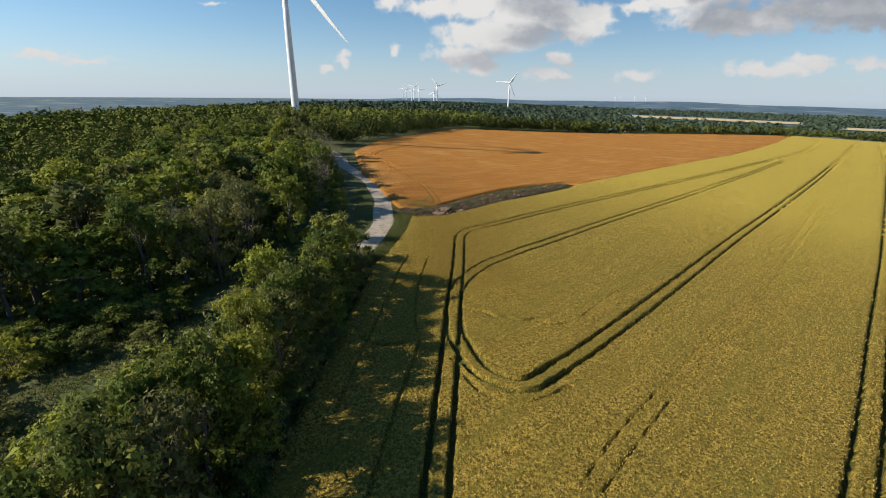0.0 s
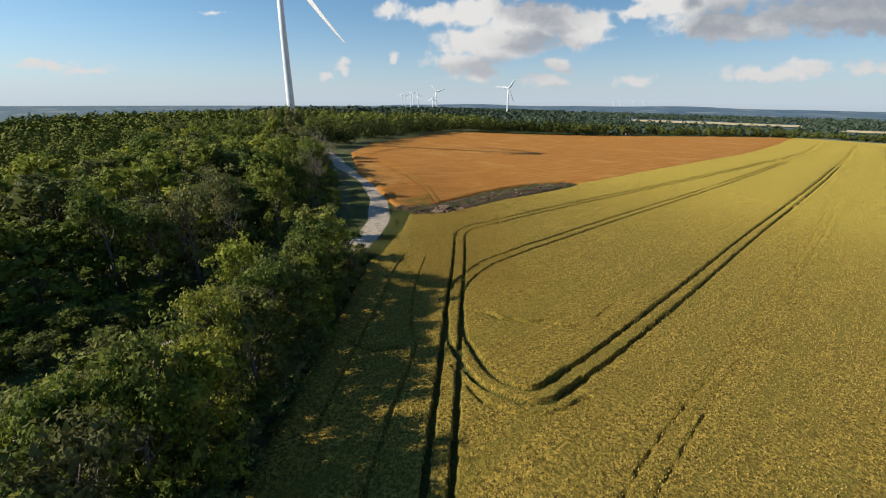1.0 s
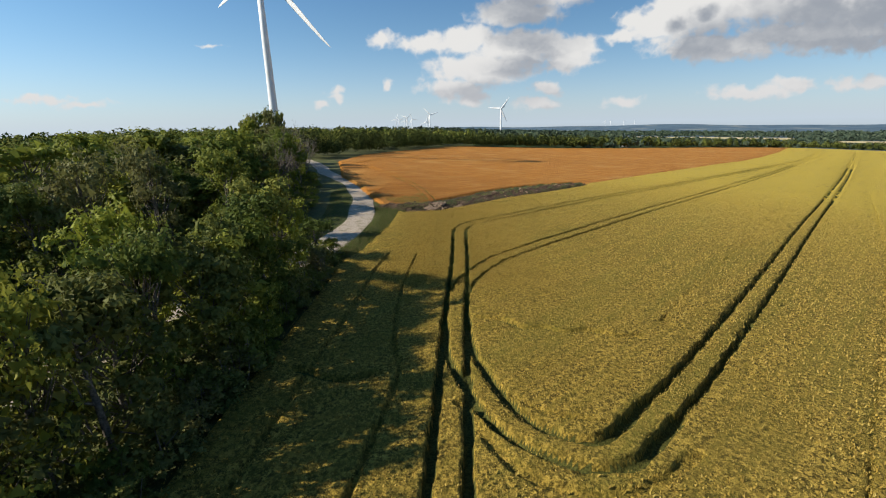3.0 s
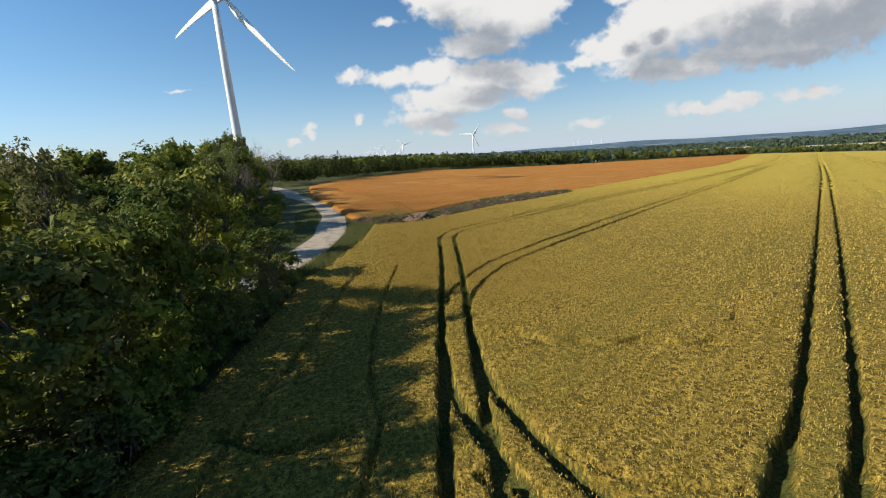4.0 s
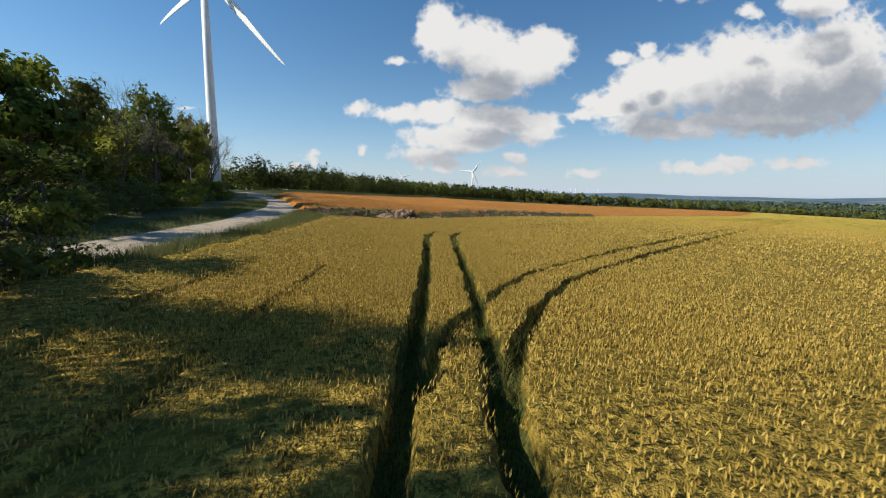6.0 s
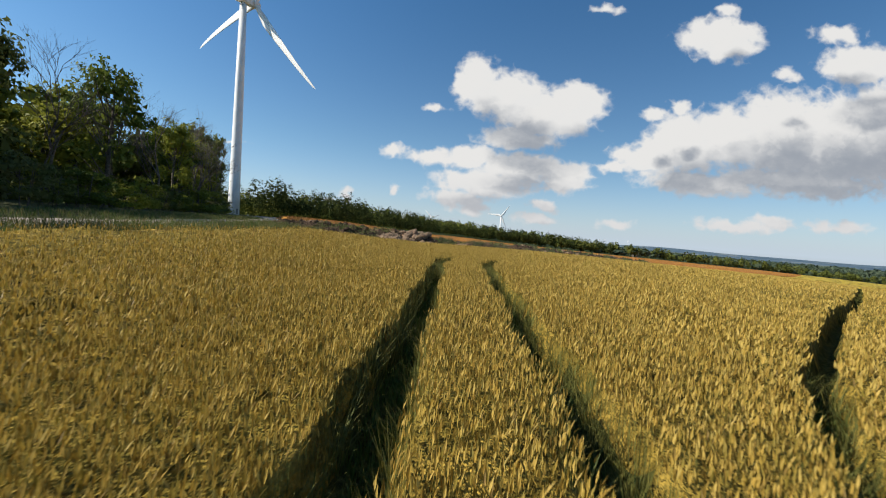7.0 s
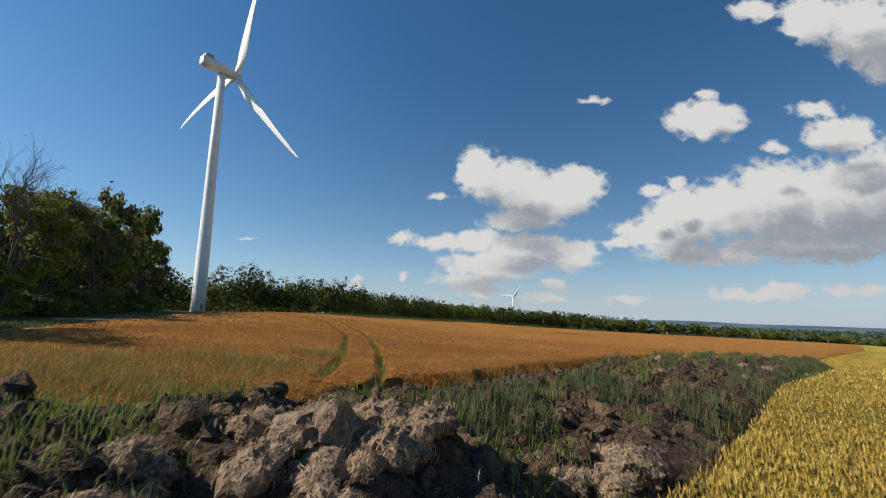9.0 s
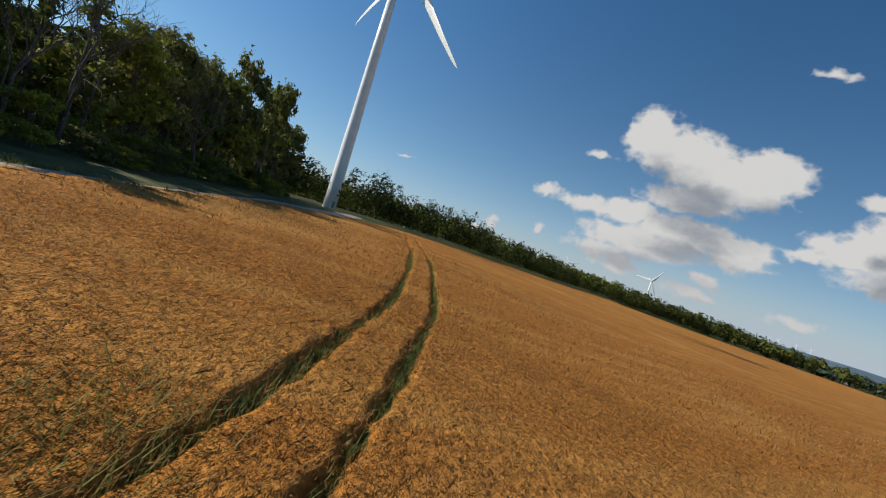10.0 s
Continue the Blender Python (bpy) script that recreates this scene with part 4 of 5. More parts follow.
def woods(name, x, y, high, wide, leaves, size, mat, label):
    """Far woodland: many small leafy crowns in one mesh."""
    n = len(x)
    h = high * rng.uniform(0.60, 1.34, n)
    w = wide * rng.uniform(0.75, 1.25, n)
    base = ground_z(x, y)
    d = rng.normal(0, 1, (n, leaves, 3))
    d /= np.linalg.norm(d, axis=2)[..., None]
    d[..., 2] = np.abs(d[..., 2]) * 1.5 - 0.62
    swell = 0.90 + 0.13 * np.sin(d[..., 0] * 5 + x[:, None]) * np.sin(d[..., 1] * 5 + y[:, None]) + rng.normal(0, 0.06, (n, leaves))
    c = np.stack([x, y, base + h * 0.54], 1)[:, None] + d * np.stack([w, w, h * 0.46], 1)[:, None] * swell[..., None]
    nrm = d + 0.32 * rng.normal(0, 1, d.shape)
    nrm /= np.linalg.norm(nrm, axis=2)[..., None]
    a = np.cross(nrm, rng.normal(0, 1, d.shape))
    a /= np.linalg.norm(a, axis=2)[..., None] + 1e-9
    b = np.cross(nrm, a)
    s = size * rng.uniform(0.6, 1.3, (n, leaves))[..., None]
    V = np.stack([c - a * s, c + (b * 0.75 - a * 0.2) * s, c + (a * 0.8 - b * 0.6) * s], 2).reshape(-1, 3)
    F = np.arange(len(V)).reshape(-1, 3)
    return tagged(new(name, mesh_of(name, V, F, [mat])), label, "woodland", kind="stuff")


def wood_places(n, box, test):
    x, y = rng.uniform(box[0], box[2], n), rng.uniform(box[1], box[3], n)
    k = test(x, y)
    return x[k], y[k]


def left_wood(x, y):
    e = np.interp(y, [-140, -56, -42, -27, -10, 5, 15, 30, 50, 72, 95, 120, 150, 200, 250, 330, 425], [-66, -62, -50, -33, -25, -26.5, -29, -33, -39, -52, -61, -76, -50, -44, -31, 0, 170])
    tower = (np.hypot(x + 84.5, y - 143.5) > 9) & ~((y > 100) & (y < 144) & (np.abs((x + 84.5) * 0.845 + (y - 143.5) * 0.535) < 5))
    return (x < e - np.where((y < 106) & (y > -62), 53, 0)) & tower


def wood_rim(x, y):
    return left_wood(x, y) & ~left_wood(x + 16, y - 8)


# edge trees in the darker colour, with the shade of their side put in
x, y = wood_places(6200, (-140, 95, 180, 432), wood_rim)
woods("distant_wood", x, y, 12.2, 3.3, 120, 0.55, M_RIM_SHADED, "green broadleaf trees along the edge of the barley")
x, y = wood_places(800, (-150, -100, 20, 240), lambda x, y: left_wood(x, y) & (~wood_rim(x, y) | (y < 95)))
woods("distant_wood", x, y, 11.5, 5.0, 340, 0.48, M_LEFTWOOD, "closed green broadleaf wood stretching away")
x, y = wood_places(4200, (-420, -140, 20, 430), lambda x, y: left_wood(x, y) & ~wood_rim(x, y) & ((x < -150) | (y > 240)))
woods("distant_wood", x, y, 12.5, 5.2, 50, 1.35, M_LEFTWOOD, "closed green broadleaf wood stretching away")


def field_sheet(poly):
    """A sheet over a far field, half a metre above the ground."""
    px, py = [p[0] for p in poly], [p[1] for p in poly]
    gx, gy = np.meshgrid(np.arange(min(px), max(px), 10.0), np.arange(min(py), max(py), 10.0))
    idx = np.arange(gx.size).reshape(gx.shape)
    f = np.stack([idx[:-1, :-1], idx[:-1, 1:], idx[1:, 1:], idx[1:, :-1]], -1).reshape(-1, 4)
    x, y = gx.ravel(), gy.ravel()
    f = f[inside(poly, x, y)[f].all(1)]
    used, f = np.unique(f, return_inverse=True)
    return np.column_stack([x[used], y[used], ground_z(x[used], y[used]) + 2.0]), f.reshape(-1, 4)


x, y = wood_places(9000, (-60, 180, 800, 800), lambda x, y: beyond(x, y) & ~beyond(x - 20, y - 28))
woods("distant_wood", x, y, np.where(x > 60, 11.5, 13), 4.6, 62, 1.4, M_FARWOOD, "dark green tree belt behind the fields")
FAR_FIELDS = [[(490, 1370), (635, 1360), (775, 1350), (985, 1230), (1075, 1360), (855, 1515), (705, 1535), (605, 1535)], [(930, 1060), (1180, 860), (1250, 930), (1030, 1150)]]


def far_wooded(x, y):
    ok = beyond(x, y) & (np.hypot(x, y) > 420)
    for f in FAR_FIELDS:
        for near in (1.0, 1.08, 1.16):
            ok &= ~inside(f, x * near, y * near)
    return ok


# crowns whose colour carries the haze of distance
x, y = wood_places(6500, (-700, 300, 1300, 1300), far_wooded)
woods("distant_wood", x, y, np.where(x > 0.3 * y, 9, 13), 7, 18, 3.0, M_HAZED_WOOD, "far woodland, its dark green dulled by painted haze")
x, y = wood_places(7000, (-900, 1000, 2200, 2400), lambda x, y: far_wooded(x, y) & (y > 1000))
woods("distant_wood", x, y, 13, 10, 12, 4.6, M_HAZED_WOOD, "far woodland tinted blue-green with painted haze")
for f in FAR_FIELDS:
    g = new("far_field", mesh_of("far_field", *field_sheet(f), [M_STUBBLE], True))
    tagged(g, "pale stubble field among far woods", "field", kind="structure")


# ---- wind turbines ----
def lathe(profile, sides=24):
    """A round body about z from (radius, height) pairs."""
    V = [(r * math.cos(2 * math.pi * k / sides), r * math.sin(2 * math.pi * k / sides), z) for r, z in profile for k in range(sides)]
    F = [(i * sides + k, i * sides + (k + 1) % sides, (i + 1) * sides + (k + 1) % sides, (i + 1) * sides + k) for i in range(len(profile) - 1) for k in range(sides)]
    return V, F


def blade_mesh(long):
    """A rotor blade along z: round root, broad shoulder, slender curved tip."""
    V, F = [], []
    stations = [(0, 0.95, 0.95), (0.035, 0.95, 0.95), (0.09, 1.45, 0.66), (0.18, 2.1, 0.40), (0.3, 1.8, 0.30), (0.5, 1.3, 0.20), (0.7, 0.95, 0.14), (0.88, 0.62, 0.09), (0.97, 0.36, 0.05), (1.0, 0.04, 0.02)]
    for t, chord, thick in stations:
        twist = radians(16 * (1 - t) ** 2)
        for k in range(10):
            a = 2 * math.pi * k / 10
            u, w = chord * (math.cos(a) - (0.45 if t > 0.06 else 0)), thick * math.sin(a) * (1 if t < 0.06 else (0.75 + 0.25 * math.cos(a)))
            V.append((u * math.cos(twist) - w * math.sin(twist), u * math.sin(twist) + w * math.cos(twist) - 2.6 * t ** 2.4 * long / 45, t * long))
    for i in range(len(stations) - 1):
        for k in range(10):
            F.append((i * 10 + k, i * 10 + (k + 1) % 10, (i + 1) * 10 + (k + 1) % 10, (i + 1) * 10 + k))
    return mesh_of("blade", V, F, [M_WHITE], True)


def turbine(x, y, z, hub, blade_long, face, turn, label, rich=True):
    """A three-bladed turbine; the rotor faces along 'face' (degrees from +x), blades turned by 'turn'."""
    e = new("wind_turbine")
    e.matrix_world = Matrix.Translation((x, y, z))
    r0 = hub * (0.026 if rich else 0.036)
    V, F = lathe([(r0, -1), (r0, 0), (r0 * 0.86, hub * 0.3), (r0 * 0.72, hub * 0.65), (r0 * 0.56, hub * 0.975), (0.01, hub * 0.975)], 28 if rich else 10)
    part_mesh("tower", mesh_of("tower", V, F, [M_WHITE], True), e, "tapered white steel tower")
    yaw = Matrix.Rotation(radians(face), 4, "Z")
    k = hub / 82
    bm = bmesh.new()
    bmesh.ops.create_cube(bm, size=1)
    bmesh.ops.subdivide_edges(bm, edges=bm.edges[:], cuts=4, use_grid_fill=True)
    for v in bm.verts:
        v.co.x, v.co.y, v.co.z = v.co.x * 10.6, v.co.y * 3.5, v.co.z * 3.7
        t = (v.co.x + 5.3) / 10.6
        pinch = 1 - 0.22 * max(0, t - 0.6) / 0.4 - 0.25 * max(0, 0.18 - t) / 0.18
        v.co.y *= pinch
        v.co.z *= pinch
        rr = math.hypot(v.co.y / 1.75, v.co.z / 1.85)
        if rr > 1.0:
            v.co.y, v.co.z = v.co.y / rr ** 0.6, v.co.z / rr ** 0.6
        v.co.x -= 1.7
    for f in bm.faces:
        f.smooth = True
    m = Matrix.Translation((0, 0, hub)) @ yaw @ Matrix.Scale(k, 4)
    bmesh.ops.transform(bm, matrix=m, verts=bm.verts)
    body = part("nacelle", bm, M_WHITE, e, "rounded white nacelle housing")
    if rich:
        bm = bmesh.new()
        bmesh.ops.create_cube(bm, size=1, matrix=m @ Matrix.Translation((-4.9, 0, 2.1)) @ Matrix.Diagonal((2.8, 2.6, 1.6, 1)))
        bmesh.ops.bevel(bm, geom=bm.edges[:], offset=0.35, segments=2, affect="EDGES")
        part("cooler_box", bm, M_GREY, body, "grey cooler on the nacelle's roof")
        bm = bmesh.new()
        bmesh.ops.create_cone(bm, segments=8, radius1=0.06, radius2=0.03, depth=2.2, cap_ends=True, matrix=m @ Matrix.Translation((-3.2, 0.7, 2.8)))
        part("wind_vane", bm, M_GREY, body, "thin wind vane mast")
        bm = bmesh.new()
        bmesh.ops.create_cone(bm, segments=28, radius1=r0 + 0.1, radius2=r0 + 0.06, depth=0.24, cap_ends=True, matrix=Matrix.Translation((0, 0, 0.1)))
        part("foot_ring", bm, M_GREY, e, "grey foundation ring")
        bm = bmesh.new()
        bmesh.ops.create_cube(bm, size=1, matrix=Matrix.Rotation(-0.5, 4, "Z") @ Matrix.Translation((r0 - 0.03, 0, 1.5)) @ Matrix.Diagonal((0.16, 0.9, 2.1, 1)))
        part("door", bm, M_GREY, e, "grey tower door")
    hubm = m @ Matrix.Translation((5.2, 0, 0.1)) @ Matrix.Rotation(radians(-5), 4, "Y")
    V, F = lathe([(0.02, 1.9), (0.6, 1.75), (1.2, 1.2), (1.55, 0.3), (1.6, -0.6), (1.5, -1.4), (0.02, -1.4)], 16)
    bm = bmesh.new()
    vs = [bm.verts.new(Vector(v)) for v in V]
    for f in F:
        bm.faces.new([vs[i] for i in f]).smooth = True
    bmesh.ops.transform(bm, matrix=hubm @ Matrix.Rotation(radians(90), 4, "Y"), verts=bm.verts)
    part("hub", bm, M_WHITE, e, "white rotor hub with rounded nose")
    me = blade_mesh(blade_long / k)
    for i in range(3):
        b = part_mesh("blade", me, e)
        # the blade's length lies in the rotor's plane, its flat side to the wind
        b.matrix_local = hubm @ Matrix.Rotation(radians(turn + 120 * i), 4, "X") @ Matrix.Rotation(radians(90), 4, "Z") @ Matrix.Diagonal((1, 1, 1, 1) if rich else (1.7, 1.7, 1, 1))
    return tagged(e, label, "wind turbine", "wind turbines")


turbine(-84.5, 143.5, 2.0, 81.5, 45, 60, 19, "large white three-bladed wind turbine beside the wood")
for x, y, foot, hub, turn in ((152, 1400, -24, 86, 35), (-123, 2180, -21, 86, 75), (-160, 2500, -48, 80, 10), (-327, 3000, -21, 86, 50), (-300, 3100, -28, 84, 95),
                              (-477, 3600, -22, 85, 20), (-440, 3500, -24, 80, 70), (-385, 3400, -26, 76, 5), (1424, 4200, -22, 38, 15), (1475, 4200, -22, 38, 40), (1600, 4200, -22, 38, 80), (1700, 4200, -22, 38, 100)):
    turbine(x, y, foot, hub, hub * 0.52, 80, turn, "white wind turbine standing far off in the woodland", False)


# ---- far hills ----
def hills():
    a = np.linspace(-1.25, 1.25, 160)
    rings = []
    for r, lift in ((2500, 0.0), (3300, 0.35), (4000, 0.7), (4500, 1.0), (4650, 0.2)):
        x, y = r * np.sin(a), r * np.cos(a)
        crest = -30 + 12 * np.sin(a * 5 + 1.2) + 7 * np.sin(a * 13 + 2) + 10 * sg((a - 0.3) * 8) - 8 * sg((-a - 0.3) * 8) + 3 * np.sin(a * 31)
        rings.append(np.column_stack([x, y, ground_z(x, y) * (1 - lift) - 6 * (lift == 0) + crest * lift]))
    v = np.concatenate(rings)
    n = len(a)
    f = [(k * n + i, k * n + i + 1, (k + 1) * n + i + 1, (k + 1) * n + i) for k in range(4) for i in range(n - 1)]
    # the haze over the hills is only in their colour
    tagged(new("backdrop", mesh_of("backdrop", v, f, [M_HAZED_HILLS], True)), "hills along the horizon, coloured blue-green to stand for haze", "hills", kind="structure")


hills()


# ---- the manure heap ----
HEAP = [(-13, 15.6), (-9, 15.6), (-6, 17.4), (-3, 19.6), (0, 24), (3, 28.5), (8, 34.5), (14, 42.5), (28, 57.5), (39, 67)]
heap_line = smooth_line(HEAP, 0.5)


def heap_z(x, y):
    d = line_dist(heap_line, x, y)
    w = np.interp(x, [-14, -9, -4, 0, 6, 14, 28, 40], [2.0, 3.2, 4.2, 4.6, 4.6, 4.6, 4.0, 2.6])
    top = np.interp(x, [-14, -9, -5, -2, 2, 8, 20, 40], [0.6, 1.05, 1.05, 0.6, 0.65, 0.9, 0.9, 0.7])
    k = np.clip(1 - (d / w) ** 2, 0, 1)
    lump = 0.26 * np.sin(x * 1.9 + 1.3 * np.sin(y * 1.1)) * np.sin(y * 1.6) + 0.14 * np.sin(x * 4.3 + y) * np.sin(y * 3.9 - x) + 0.09 * np.sin(x * 7.1 + 2 * y) * np.sin(y * 6.3 + x)
    pile = 0.6 * np.exp(-((x + 2.7) / 1.5) ** 2 - ((y - 18.4) / 1.5) ** 2)
    return k ** 0.6 * (top + lump) + pile


def clod_mesh(seed, pale, detail=2):
    """A lumpy clod, faceted and torn."""
    r = random.Random(seed)
    bm = bmesh.new()
    bmesh.ops.create_icosphere(bm, subdivisions=detail, radius=1)
    o = Vector((r.uniform(0, 99), r.uniform(0, 99), r.uniform(0, 99)))
    for v in bm.verts:
        n = noise.fractal(v.co * 1.3 + o, 1.0, 2.0, 3) * (0.5 if pale else 0.5) + abs(noise.noise(Vector((v.co.x * 3, v.co.y * 3, v.co.z * 1.5)) + o)) * 0.4 - 0.1 + noise.noise(v.co * 9 + o) * 0.2
        v.co *= 1 + n
        v.co.z *= 0.82
        v.co.x *= 1.1
    for f in bm.faces:
        f.smooth = False
    me = bpy.data.meshes.new("clod")
    bm.to_mesh(me)
    bm.free()
    me.materials.append(M_PALE if pale else M_DARK)
    return me


lumps = []


def make_heap():
    e = tagged(new("manure_heap"), "long heap of dark straw manure with pale lumps, overgrown with grass", "manure heap")
    gx, gy = np.meshgrid(np.arange(-17, 45, 0.22), np.arange(9, 74, 0.22))
    x, y = gx.ravel(), gy.ravel()
    idx = np.arange(len(x)).reshape(gx.shape)
    f = np.stack([idx[:-1, :-1], idx[:-1, 1:], idx[1:, 1:], idx[1:, :-1]], -1).reshape(-1, 4)
    f = f[(heap_z(x, y)[f] > 0.04).any(1)]
    used, f = np.unique(f, return_inverse=True)
    x, y = x[used], y[used]
    z = ground_z(x, y) + heap_z(x, y) + 0.03 + rng.normal(0, 0.035, len(x)) * (heap_z(x, y) > 0.05)
    part_mesh("mound", mesh_of("mound", np.column_stack([x, y, z]), f.reshape(-1, 4), [M_MOUND], False), e, "dark crumbly mound")
    pale = [clod_mesh(100 + i, True, 3) for i in range(5)]
    dark = [clod_mesh(200 + i, False, 2) for i in range(6)]
    r = random.Random(3)

    def clod(px, py, s, me, sink=0.35):
        p = np.array([px]), np.array([py])
        z = float(ground_z(*p)[0] + heap_z(*p)[0])
        o = part_mesh("clod", me, e, "pale straw-bound lump" if me in pale else "")
        m = Matrix.Translation((px, py, z + s * (0.5 - sink))) @ Euler((r.uniform(-0.5, 0.5), r.uniform(-0.5, 0.5), r.uniform(0, 6.3))).to_matrix().to_4x4() @ Matrix.Diagonal((s * r.uniform(0.85, 1.2), s * r.uniform(0.85, 1.2), s * r.uniform(0.7, 1.0), 1))
        o.matrix_local = m
        if me in pale:
            c = np.array([v.co for v in me.vertices])
            d = np.array([v.normal for v in me.vertices]) @ np.array(m.to_3x3()).T
            lumps.append((c @ np.array(m.to_3x3()).T + np.array(m.translation), d / np.linalg.norm(d, axis=1)[:, None]))
    # the pale pile that the wheel track runs towards
    for dx, dy, s in ((-3.2, 17.9, 0.46), (-2.4, 18.1, 0.44), (-2.7, 18.8, 0.46), (-2.0, 18.7, 0.36), (-3.3, 18.6, 0.32), (-3.5, 17.2, 0.30), (-1.6, 17.4, 0.30), (-2.8, 17.2, 0.36), (-0.8, 17.3, 0.32),
                      (-4.9, 14.9, 0.42), (-4.1, 14.7, 0.48), (-3.5, 15.1, 0.40), (-4.6, 15.6, 0.36), (-3.2, 15.9, 0.38), (-5.5, 15.2, 0.30)):
        clod(dx, dy, s, r.choice(pale), 0.42)
    for k in range(22):
        clod(-3.3 + r.gauss(0, 1.1), 15.8 + r.gauss(0, 0.6), r.uniform(0.14, 0.30), r.choice(pale), 0.2)
    for k in range(22):
        clod(-2.6 + r.gauss(0, 0.6), 18.2 + r.gauss(0, 0.5), r.uniform(0.16, 0.32), r.choice(pale), 0.1)
    for k in range(9):
        clod(0.9 + r.gauss(0, 0.6), 19.8 + r.gauss(0, 0.7), r.uniform(0.16, 0.32), r.choice(pale), 0.2)
    for k in range(34):
        t = r.random()
        i = int((0.35 + 0.55 * t) * len(heap_line))
        clod(heap_line[i, 0] + r.gauss(0, 2.0), heap_line[i, 1] + r.gauss(0, 1.8), r.uniform(0.14, 0.34), r.choice(pale))
    for k in range(175):
        i = int(r.random() ** 1.4 * (len(heap_line) - 1))
        clod(heap_line[i, 0] + r.gauss(0, 1.8), heap_line[i, 1] + r.gauss(0, 1.8), r.uniform(0.08, 0.22), r.choice(dark))
    for k in range(80):
        i = int(r.random() * 0.27 * (len(heap_line) - 1))
        clod(heap_line[i, 0] + r.gauss(0, 1.2), heap_line[i, 1] + r.gauss(0, 1.3), r.uniform(0.08, 0.20), r.choice(dark), 0.2)
    # torn clods, too many to count
    base = [(np.array([v.co for v in q.vertices]), np.array([p.vertices[:] for p in q.polygons])) for q in (clod_mesh(300 + k, False, 1) for k in range(6))]
    cv, cf, at = [], [], 0
    for k in range(1700):
        i = int(r.random() ** 1.3 * (len(heap_line) - 1))
        px, py = heap_line[i, 0] + r.gauss(0, 1.9), heap_line[i, 1] + r.gauss(0, 1.9)
        s = r.uniform(0.06, 0.16) if k % 4 else r.uniform(0.14, 0.25)
        m = np.array(Euler((r.uniform(-3, 3), r.uniform(-3, 3), r.uniform(0, 6.3))).to_matrix()) * s
        v, f = base[k % 6]
        hz = float(heap_z(np.array([px]), np.array([py]))[0])
        if hz < 0.12:
            continue
        cv.append(v @ m.T + np.array([px, py, float(ground_z(px, py)) + hz + 0.2 * s]))
        cf.append(f + at)
        at += len(v)
    tagged(part_mesh("crumble", mesh_of("crumble", np.concatenate(cv), np.concatenate(cf), [M_DARK]), e, "torn dark clods of manure"), kind="stuff")
    n = 8000
    i = (rng.random(n) ** 1.5 * (len(heap_line) - 1)).astype(int)
    x, y = heap_line[i, 0] + rng.normal(0, 1.9, n), heap_line[i, 1] + rng.normal(0, 1.9, n)
    s = rng.uniform(0.04, 0.15, n)
    oct_v = np.array([(1, 0, 0), (-0.2, 1, 0.1), (-0.9, -0.5, 0), (0.1, -1, -0.1), (0.1, 0.1, 0.9), (0, 0, -0.8)])
    oct_f = np.array([(0, 1, 4), (1, 2, 4), (2, 3, 4), (3, 0, 4), (1, 0, 5), (2, 1, 5), (3, 2, 5), (0, 3, 5)])
    a = rng.uniform(0, 6.3, n)
    ov = oct_v[None] * rng.uniform(0.6, 1.4, (n, 6, 3))
    rx = ov[..., 0] * np.cos(a)[:, None] - ov[..., 1] * np.sin(a)[:, None]
    ry = ov[..., 0] * np.sin(a)[:, None] + ov[..., 1] * np.cos(a)[:, None]
    v = np.stack([rx, ry, ov[..., 2]], -1) * s[:, None, None] + np.stack([x, y, ground_z(x, y) + heap_z(x, y)], 1)[:, None]
    f = (oct_f[None] + (np.arange(n) * 6)[:, None, None]).reshape(-1, 3)
    P = np.concatenate([q[0] for q in lumps])
    k = rng.integers(0, len(P), n)
    w = v - np.stack([x, y, ground_z(x, y) + heap_z(x, y)], 1)[:, None]
    ob = part_mesh("crumble", mesh_of("crumble", (w[:3000] * 0.5 + P[k[:3000], None]).reshape(-1, 3), f[:24000], [M_PALE]), e, "pale crumbs of straw manure")
    tagged(ob, kind="stuff")
    ob = part_mesh("crumble", mesh_of("crumble", v.reshape(-1, 3), f, [M_DARK]), e, "small dark crumbs of manure")
    tagged(ob, kind="stuff")


make_heap()


def straws(n, p, d, long, wide, label):
    """Loose straws over places p with outward ways d, hanging down the slope."""
    k = rng.integers(0, len(p), n)
    p, d = p[k] + rng.normal(0, 0.02, (n, 3)), d[k]
    fall = rng.normal(0, 1, (n, 3)) * 0.6 + np.array([0, 0, -1.0])
    a = fall - d * np.sum(fall * d, 1)[:, None] * 0.85
    a /= np.linalg.norm(a, axis=1)[:, None] + 1e-9
    b = np.cross(d, a)
    h = (long * rng.uniform(0.4, 1.3, n))[:, None]
    V = np.stack([p - a * h, p - b * wide + d * 0.03, p + a * h, p + b * wide + d * 0.03], 1).reshape(-1, 3)
    tagged(new("loose_straw", mesh_of("loose_straw", V, np.arange(4 * n).reshape(-1, 4), [M_STRAW])), label, "straw", kind="stuff")


P, D = np.concatenate([q[0] for q in lumps]), np.concatenate([q[1] for q in lumps])
up = (D[:, 2] > -0.35) & (P[:, 2] > ground_z(P[:, 0], P[:, 1]) + 0.05)
P, D = P[up], D[up]
nearby = P[:, 1] < 21
straws(30000, P[nearby], D[nearby], 0.085, 0.006, "bleached straw hanging from the pale lumps")
straws(6000, P[~nearby], D[~nearby], 0.09, 0.009, "bleached straw on the pale lumps")
i = rng.integers(0, len(heap_line), 6000)
x, y = heap_line[i, 0] + rng.normal(0, 1.9, 6000), heap_line[i, 1] + rng.normal(0, 1.9, 6000)
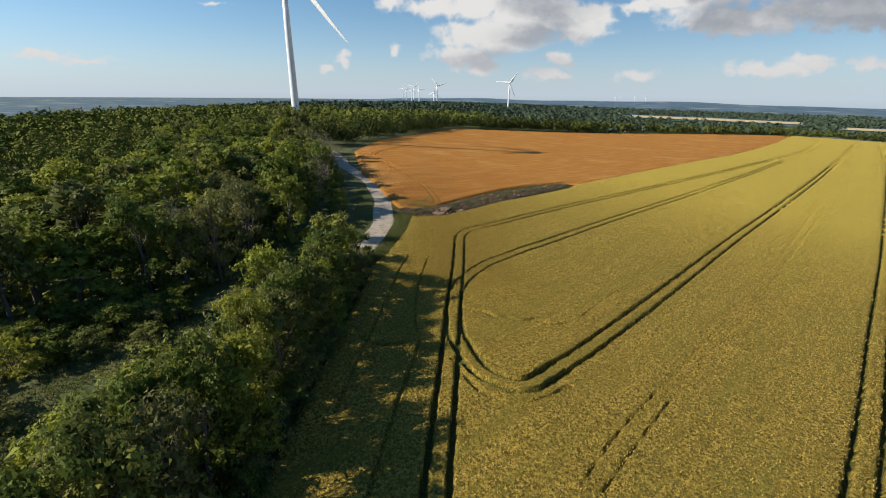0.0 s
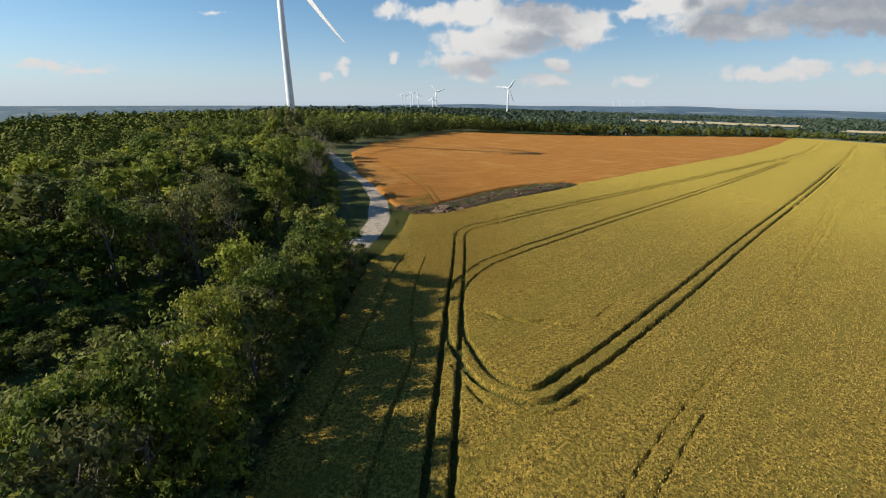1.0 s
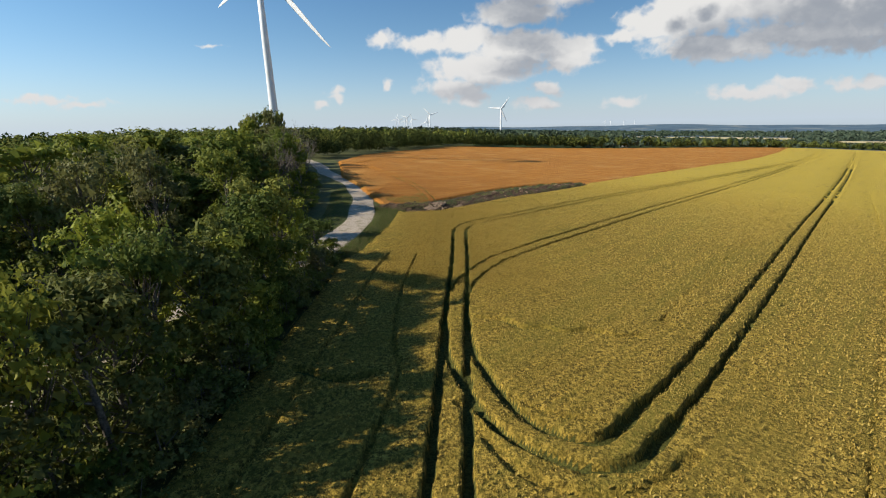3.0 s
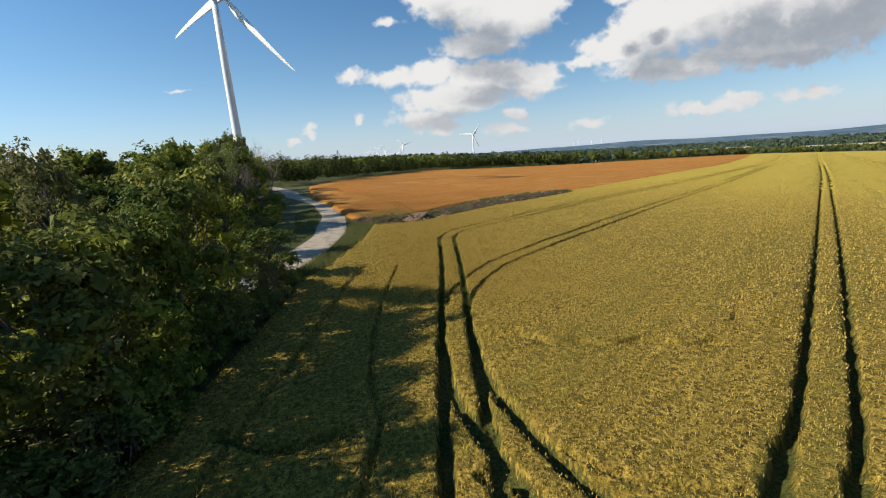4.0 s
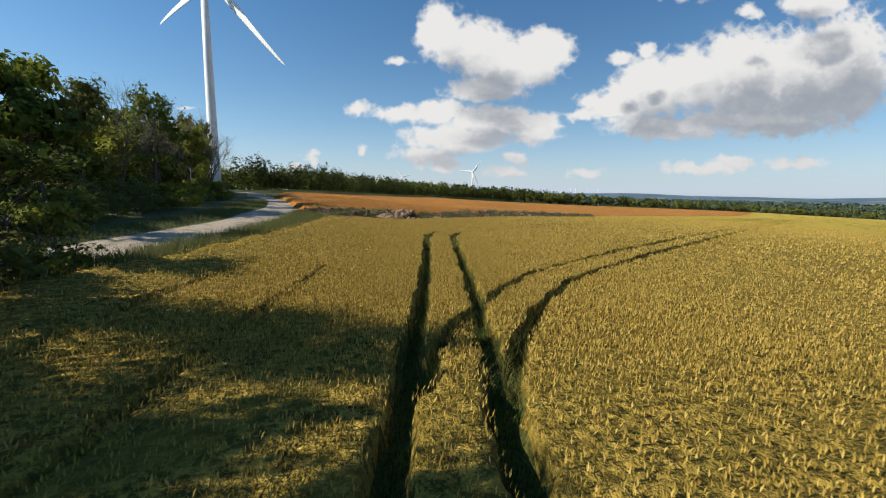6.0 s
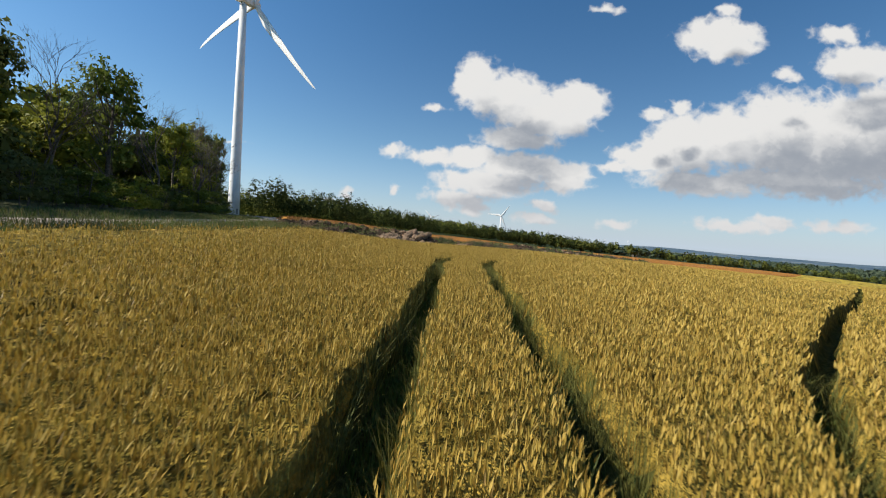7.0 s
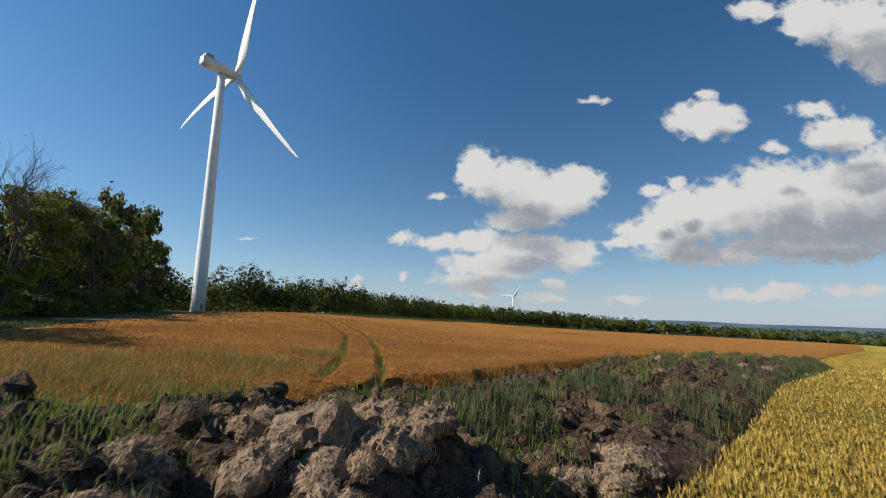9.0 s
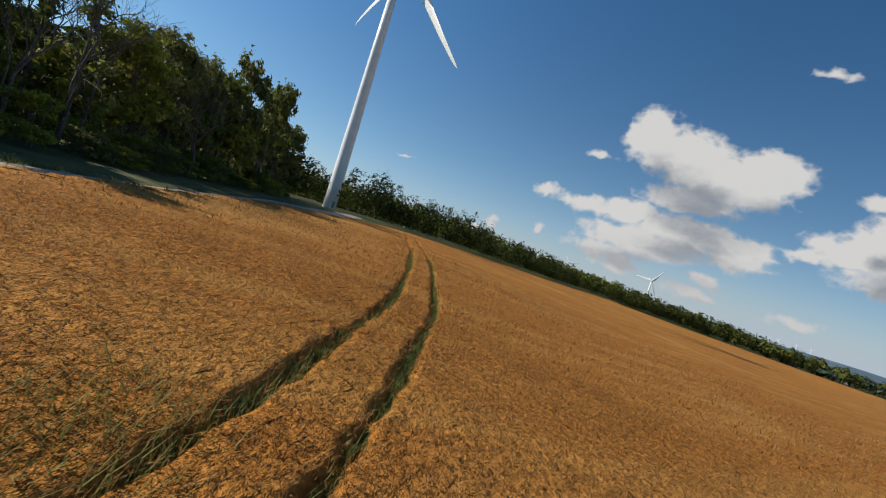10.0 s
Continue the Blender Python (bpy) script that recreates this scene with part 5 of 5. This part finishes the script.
P = np.column_stack([x, y, ground_z(x, y) + heap_z(x, y) + 0.06])
straws(6000, P, np.tile([0.0, 0.0, 1.0], (6000, 1)), 0.1, 0.007, "loose straw strewn over the manure heap")
n = 62000
i = (rng.random(n) * (len(heap_line) - 1)).astype(int)
x, y = heap_line[i, 0] + rng.normal(0, 2.3, n), heap_line[i, 1] + rng.normal(0, 2.3, n)
patch = np.sin(x * 0.9 + 1.0) * np.sin(y * 0.75 + 0.6) + 0.5 * np.sin(x * 2.3 - y)
d = line_dist(heap_line, x, y)
k = (patch > 0.55) | (d > 3.9) & (d < 5.2) & (patch > -0.4) | (x > 4) & (patch > 0.3)
k |= np.hypot((x + 0.8) / 1.7, (y - 22.8) / 2.6) < 0.7 + 0.4 * rng.random(n)
k |= np.hypot((x + 7.2) / 2.2, (y - 14.6) / 1.3) < 0.7 + 0.4 * rng.random(n)
k |= np.hypot((x + 0.1) / 1.5, (y - 19.6) / 1.6) < 0.6 + 0.4 * rng.random(n)
k |= np.hypot((x + 4.7) / 0.9, (y - 16.4) / 1.5) < 0.6 + 0.4 * rng.random(n)
k |= np.hypot((x + 8.0) / 2.3, (y - 18.6) / 1.2) < 0.7 + 0.4 * rng.random(n)
k &= ~((np.abs(x + 2.8) < 1.3) & (np.abs(y - 17.6) < 1.9)) & ~((np.abs(x + 4.2) < 1.2) & (np.abs(y - 15.1) < 0.8)) & ~inside(BARLEY, x, y)
k &= ~inside(WHEAT, x, y) | (d < 4.4)
x, y = x[k], y[k]
blades("heap_grass", x, y, ground_z(x, y) + heap_z(x, y), 0.36, 0.010, M_YOUNG, "rank green grass and weeds on the manure heap")
# tall grey-green weeds between the clods and over the far half of the heap
n = 60000
i = (rng.random(n) * (len(heap_line) - 1)).astype(int)
x, y = heap_line[i, 0] + rng.normal(0, 2.2, n), heap_line[i, 1] + rng.normal(0, 2.2, n)
patch = np.sin(x * 0.7 + 0.4) * np.sin(y * 0.6 + 1.6) + 0.6 * np.sin(x * 1.9 - 0.8 * y)
k = (x > 3.5) & (patch > 0.55 - 0.012 * x)
k |= np.hypot((x + 0.9) / 1.7, (y - 23.2) / 2.8) < 0.6 + 0.5 * rng.random(n)
k |= np.hypot((x - 3.0) / 1.3, (y - 27.0) / 3.0) < 0.5 + 0.5 * rng.random(n)
k &= ~inside(WHEAT, x, y) & ~inside(BARLEY, x, y)
x, y = x[k], y[k]
blades("heap_weeds", x, y, ground_z(x, y) + heap_z(x, y), 0.62, 0.010, M_REED, "tall grey-green weeds on the manure heap", "weeds")
# verge between track and fields
x, y = np.append(rng.uniform(-28, -9, 80000), rng.uniform(-14.5, -9, 16000)), np.append(rng.uniform(-20, 46, 80000), rng.uniform(-16, 14, 16000))
gap = line_dist(smooth_line(ROAD, 2.0), x, y)
k = (gap > 2.2) & ((gap < 7) | (x > -16) & (y > 5) & (y < 22)) & ~inside(WHEAT, x, y) & ~inside(BARLEY, x, y)
x, y, gap = x[k], y[k], gap[k]
field_side = (x > np.interp(y, [-27.6, -10, 2, 12, 29.5, 52.5], [-23.7, -17.2, -16.0, -17.0, -20.8, -29.4])) & (y < 16)
tall = np.where(field_side, 0.55, 0.34) * np.clip((gap - 1.6) / 1.6, 0.4, 1)
tall = np.where(field_side & (gap > 2.6), 0.85, tall)
k = rng.random(len(x)) < 0.5
blades("verge_grass", x[k], y[k], ground_z(x[k], y[k]), tall[k], 0.013, M_GRASS, "rough green verge grass beside the track")
blades("verge_grass", x[~k], y[~k], ground_z(x[~k], y[~k]), tall[~k] * 1.1, 0.012, M_DRY, "dry yellow verge grass beside the track")
# grass of the clearing beyond the track
x, y = rng.uniform(-54, -26, 26000), rng.uniform(-74, -34, 26000)
k = (line_dist(smooth_line(ROAD, 2.0), x, y) > 2.1) & (np.sin(x * 0.8 + 1) * np.sin(y * 0.7) > -0.75 + 0.5 * rng.random(len(x)))
x, y = x[k], y[k]
k = rng.random(len(x)) < 0.6
blades("clearing_grass", x[k], y[k], ground_z(x[k], y[k]), 0.42, 0.05, M_DRY, "tufted dry yellow-green grass of the clearing")
blades("clearing_grass", x[~k], y[~k], ground_z(x[~k], y[~k]), 0.36, 0.05, M_GRASS, "tufted green grass of the clearing")
# weeds in the barley by the heap, and green growth in its wheel tracks
x, y = rng.uniform(-18, -3, 90000), rng.uniform(18, 34, 90000)
k = inside(BARLEY, x, y) & ((np.hypot((x + 10) / 6, (y - 22.5) / 3.5) < 0.4 + 0.6 * rng.random(len(x))) | (np.hypot((x + 8.5) / 3.5, (y - 26.5) / 2.6) < 0.4 + 0.6 * rng.random(len(x))) | (np.hypot((x + 7.6) / 1.8, (y - 31.0) / 2.4) < 0.3 + 0.6 * rng.random(len(x))))
x, y = x[k], y[k]
blades("field_weeds", x, y, ground_z(x, y) + 0.15, 0.76, 0.012, M_WEED, "yellow-green weeds among the barley beside the heap")
x, y = rng.uniform(-20, -2, 330000), rng.uniform(25, 66, 330000)
k = pressed(BARLEY_WHEELS, x, y) > 0.16
x, y = x[k], y[k]
blades("track_grass", x, y, ground_z(x, y) + 0.16, 0.56, 0.012, M_YOUNG, "green grass growing in the barley wheel tracks")


# a white trailer on a pale hardstanding at the far corner of the barley
bm = bmesh.new()
bmesh.ops.create_cube(bm, size=1, matrix=Matrix.Diagonal((9, 3, 3.0, 1)))
bmesh.ops.bevel(bm, geom=bm.edges[:], offset=0.3, segments=2, affect="EDGES")
trailer = tagged(new("trailer"), "small white box trailer parked at the field's far edge", "trailer")
trailer.matrix_world = Matrix.Translation((196, 446, float(ground_z(196, 446)) + 0.9))
bmesh.ops.translate(bm, verts=bm.verts, vec=(0, 0, 1.6))
part("body", bm, M_WHITE, trailer, "white box body")
for dx in (-3, 3):
    for dy in (-1.3, 1.3):
        bm = bmesh.new()
        bmesh.ops.create_cone(bm, segments=14, radius1=0.55, radius2=0.55, depth=0.4, cap_ends=True, matrix=Matrix.Translation((dx, dy, -0.35)) @ Matrix.Rotation(radians(90), 4, "X"))
        part("wheel", bm, M_GREY, trailer)
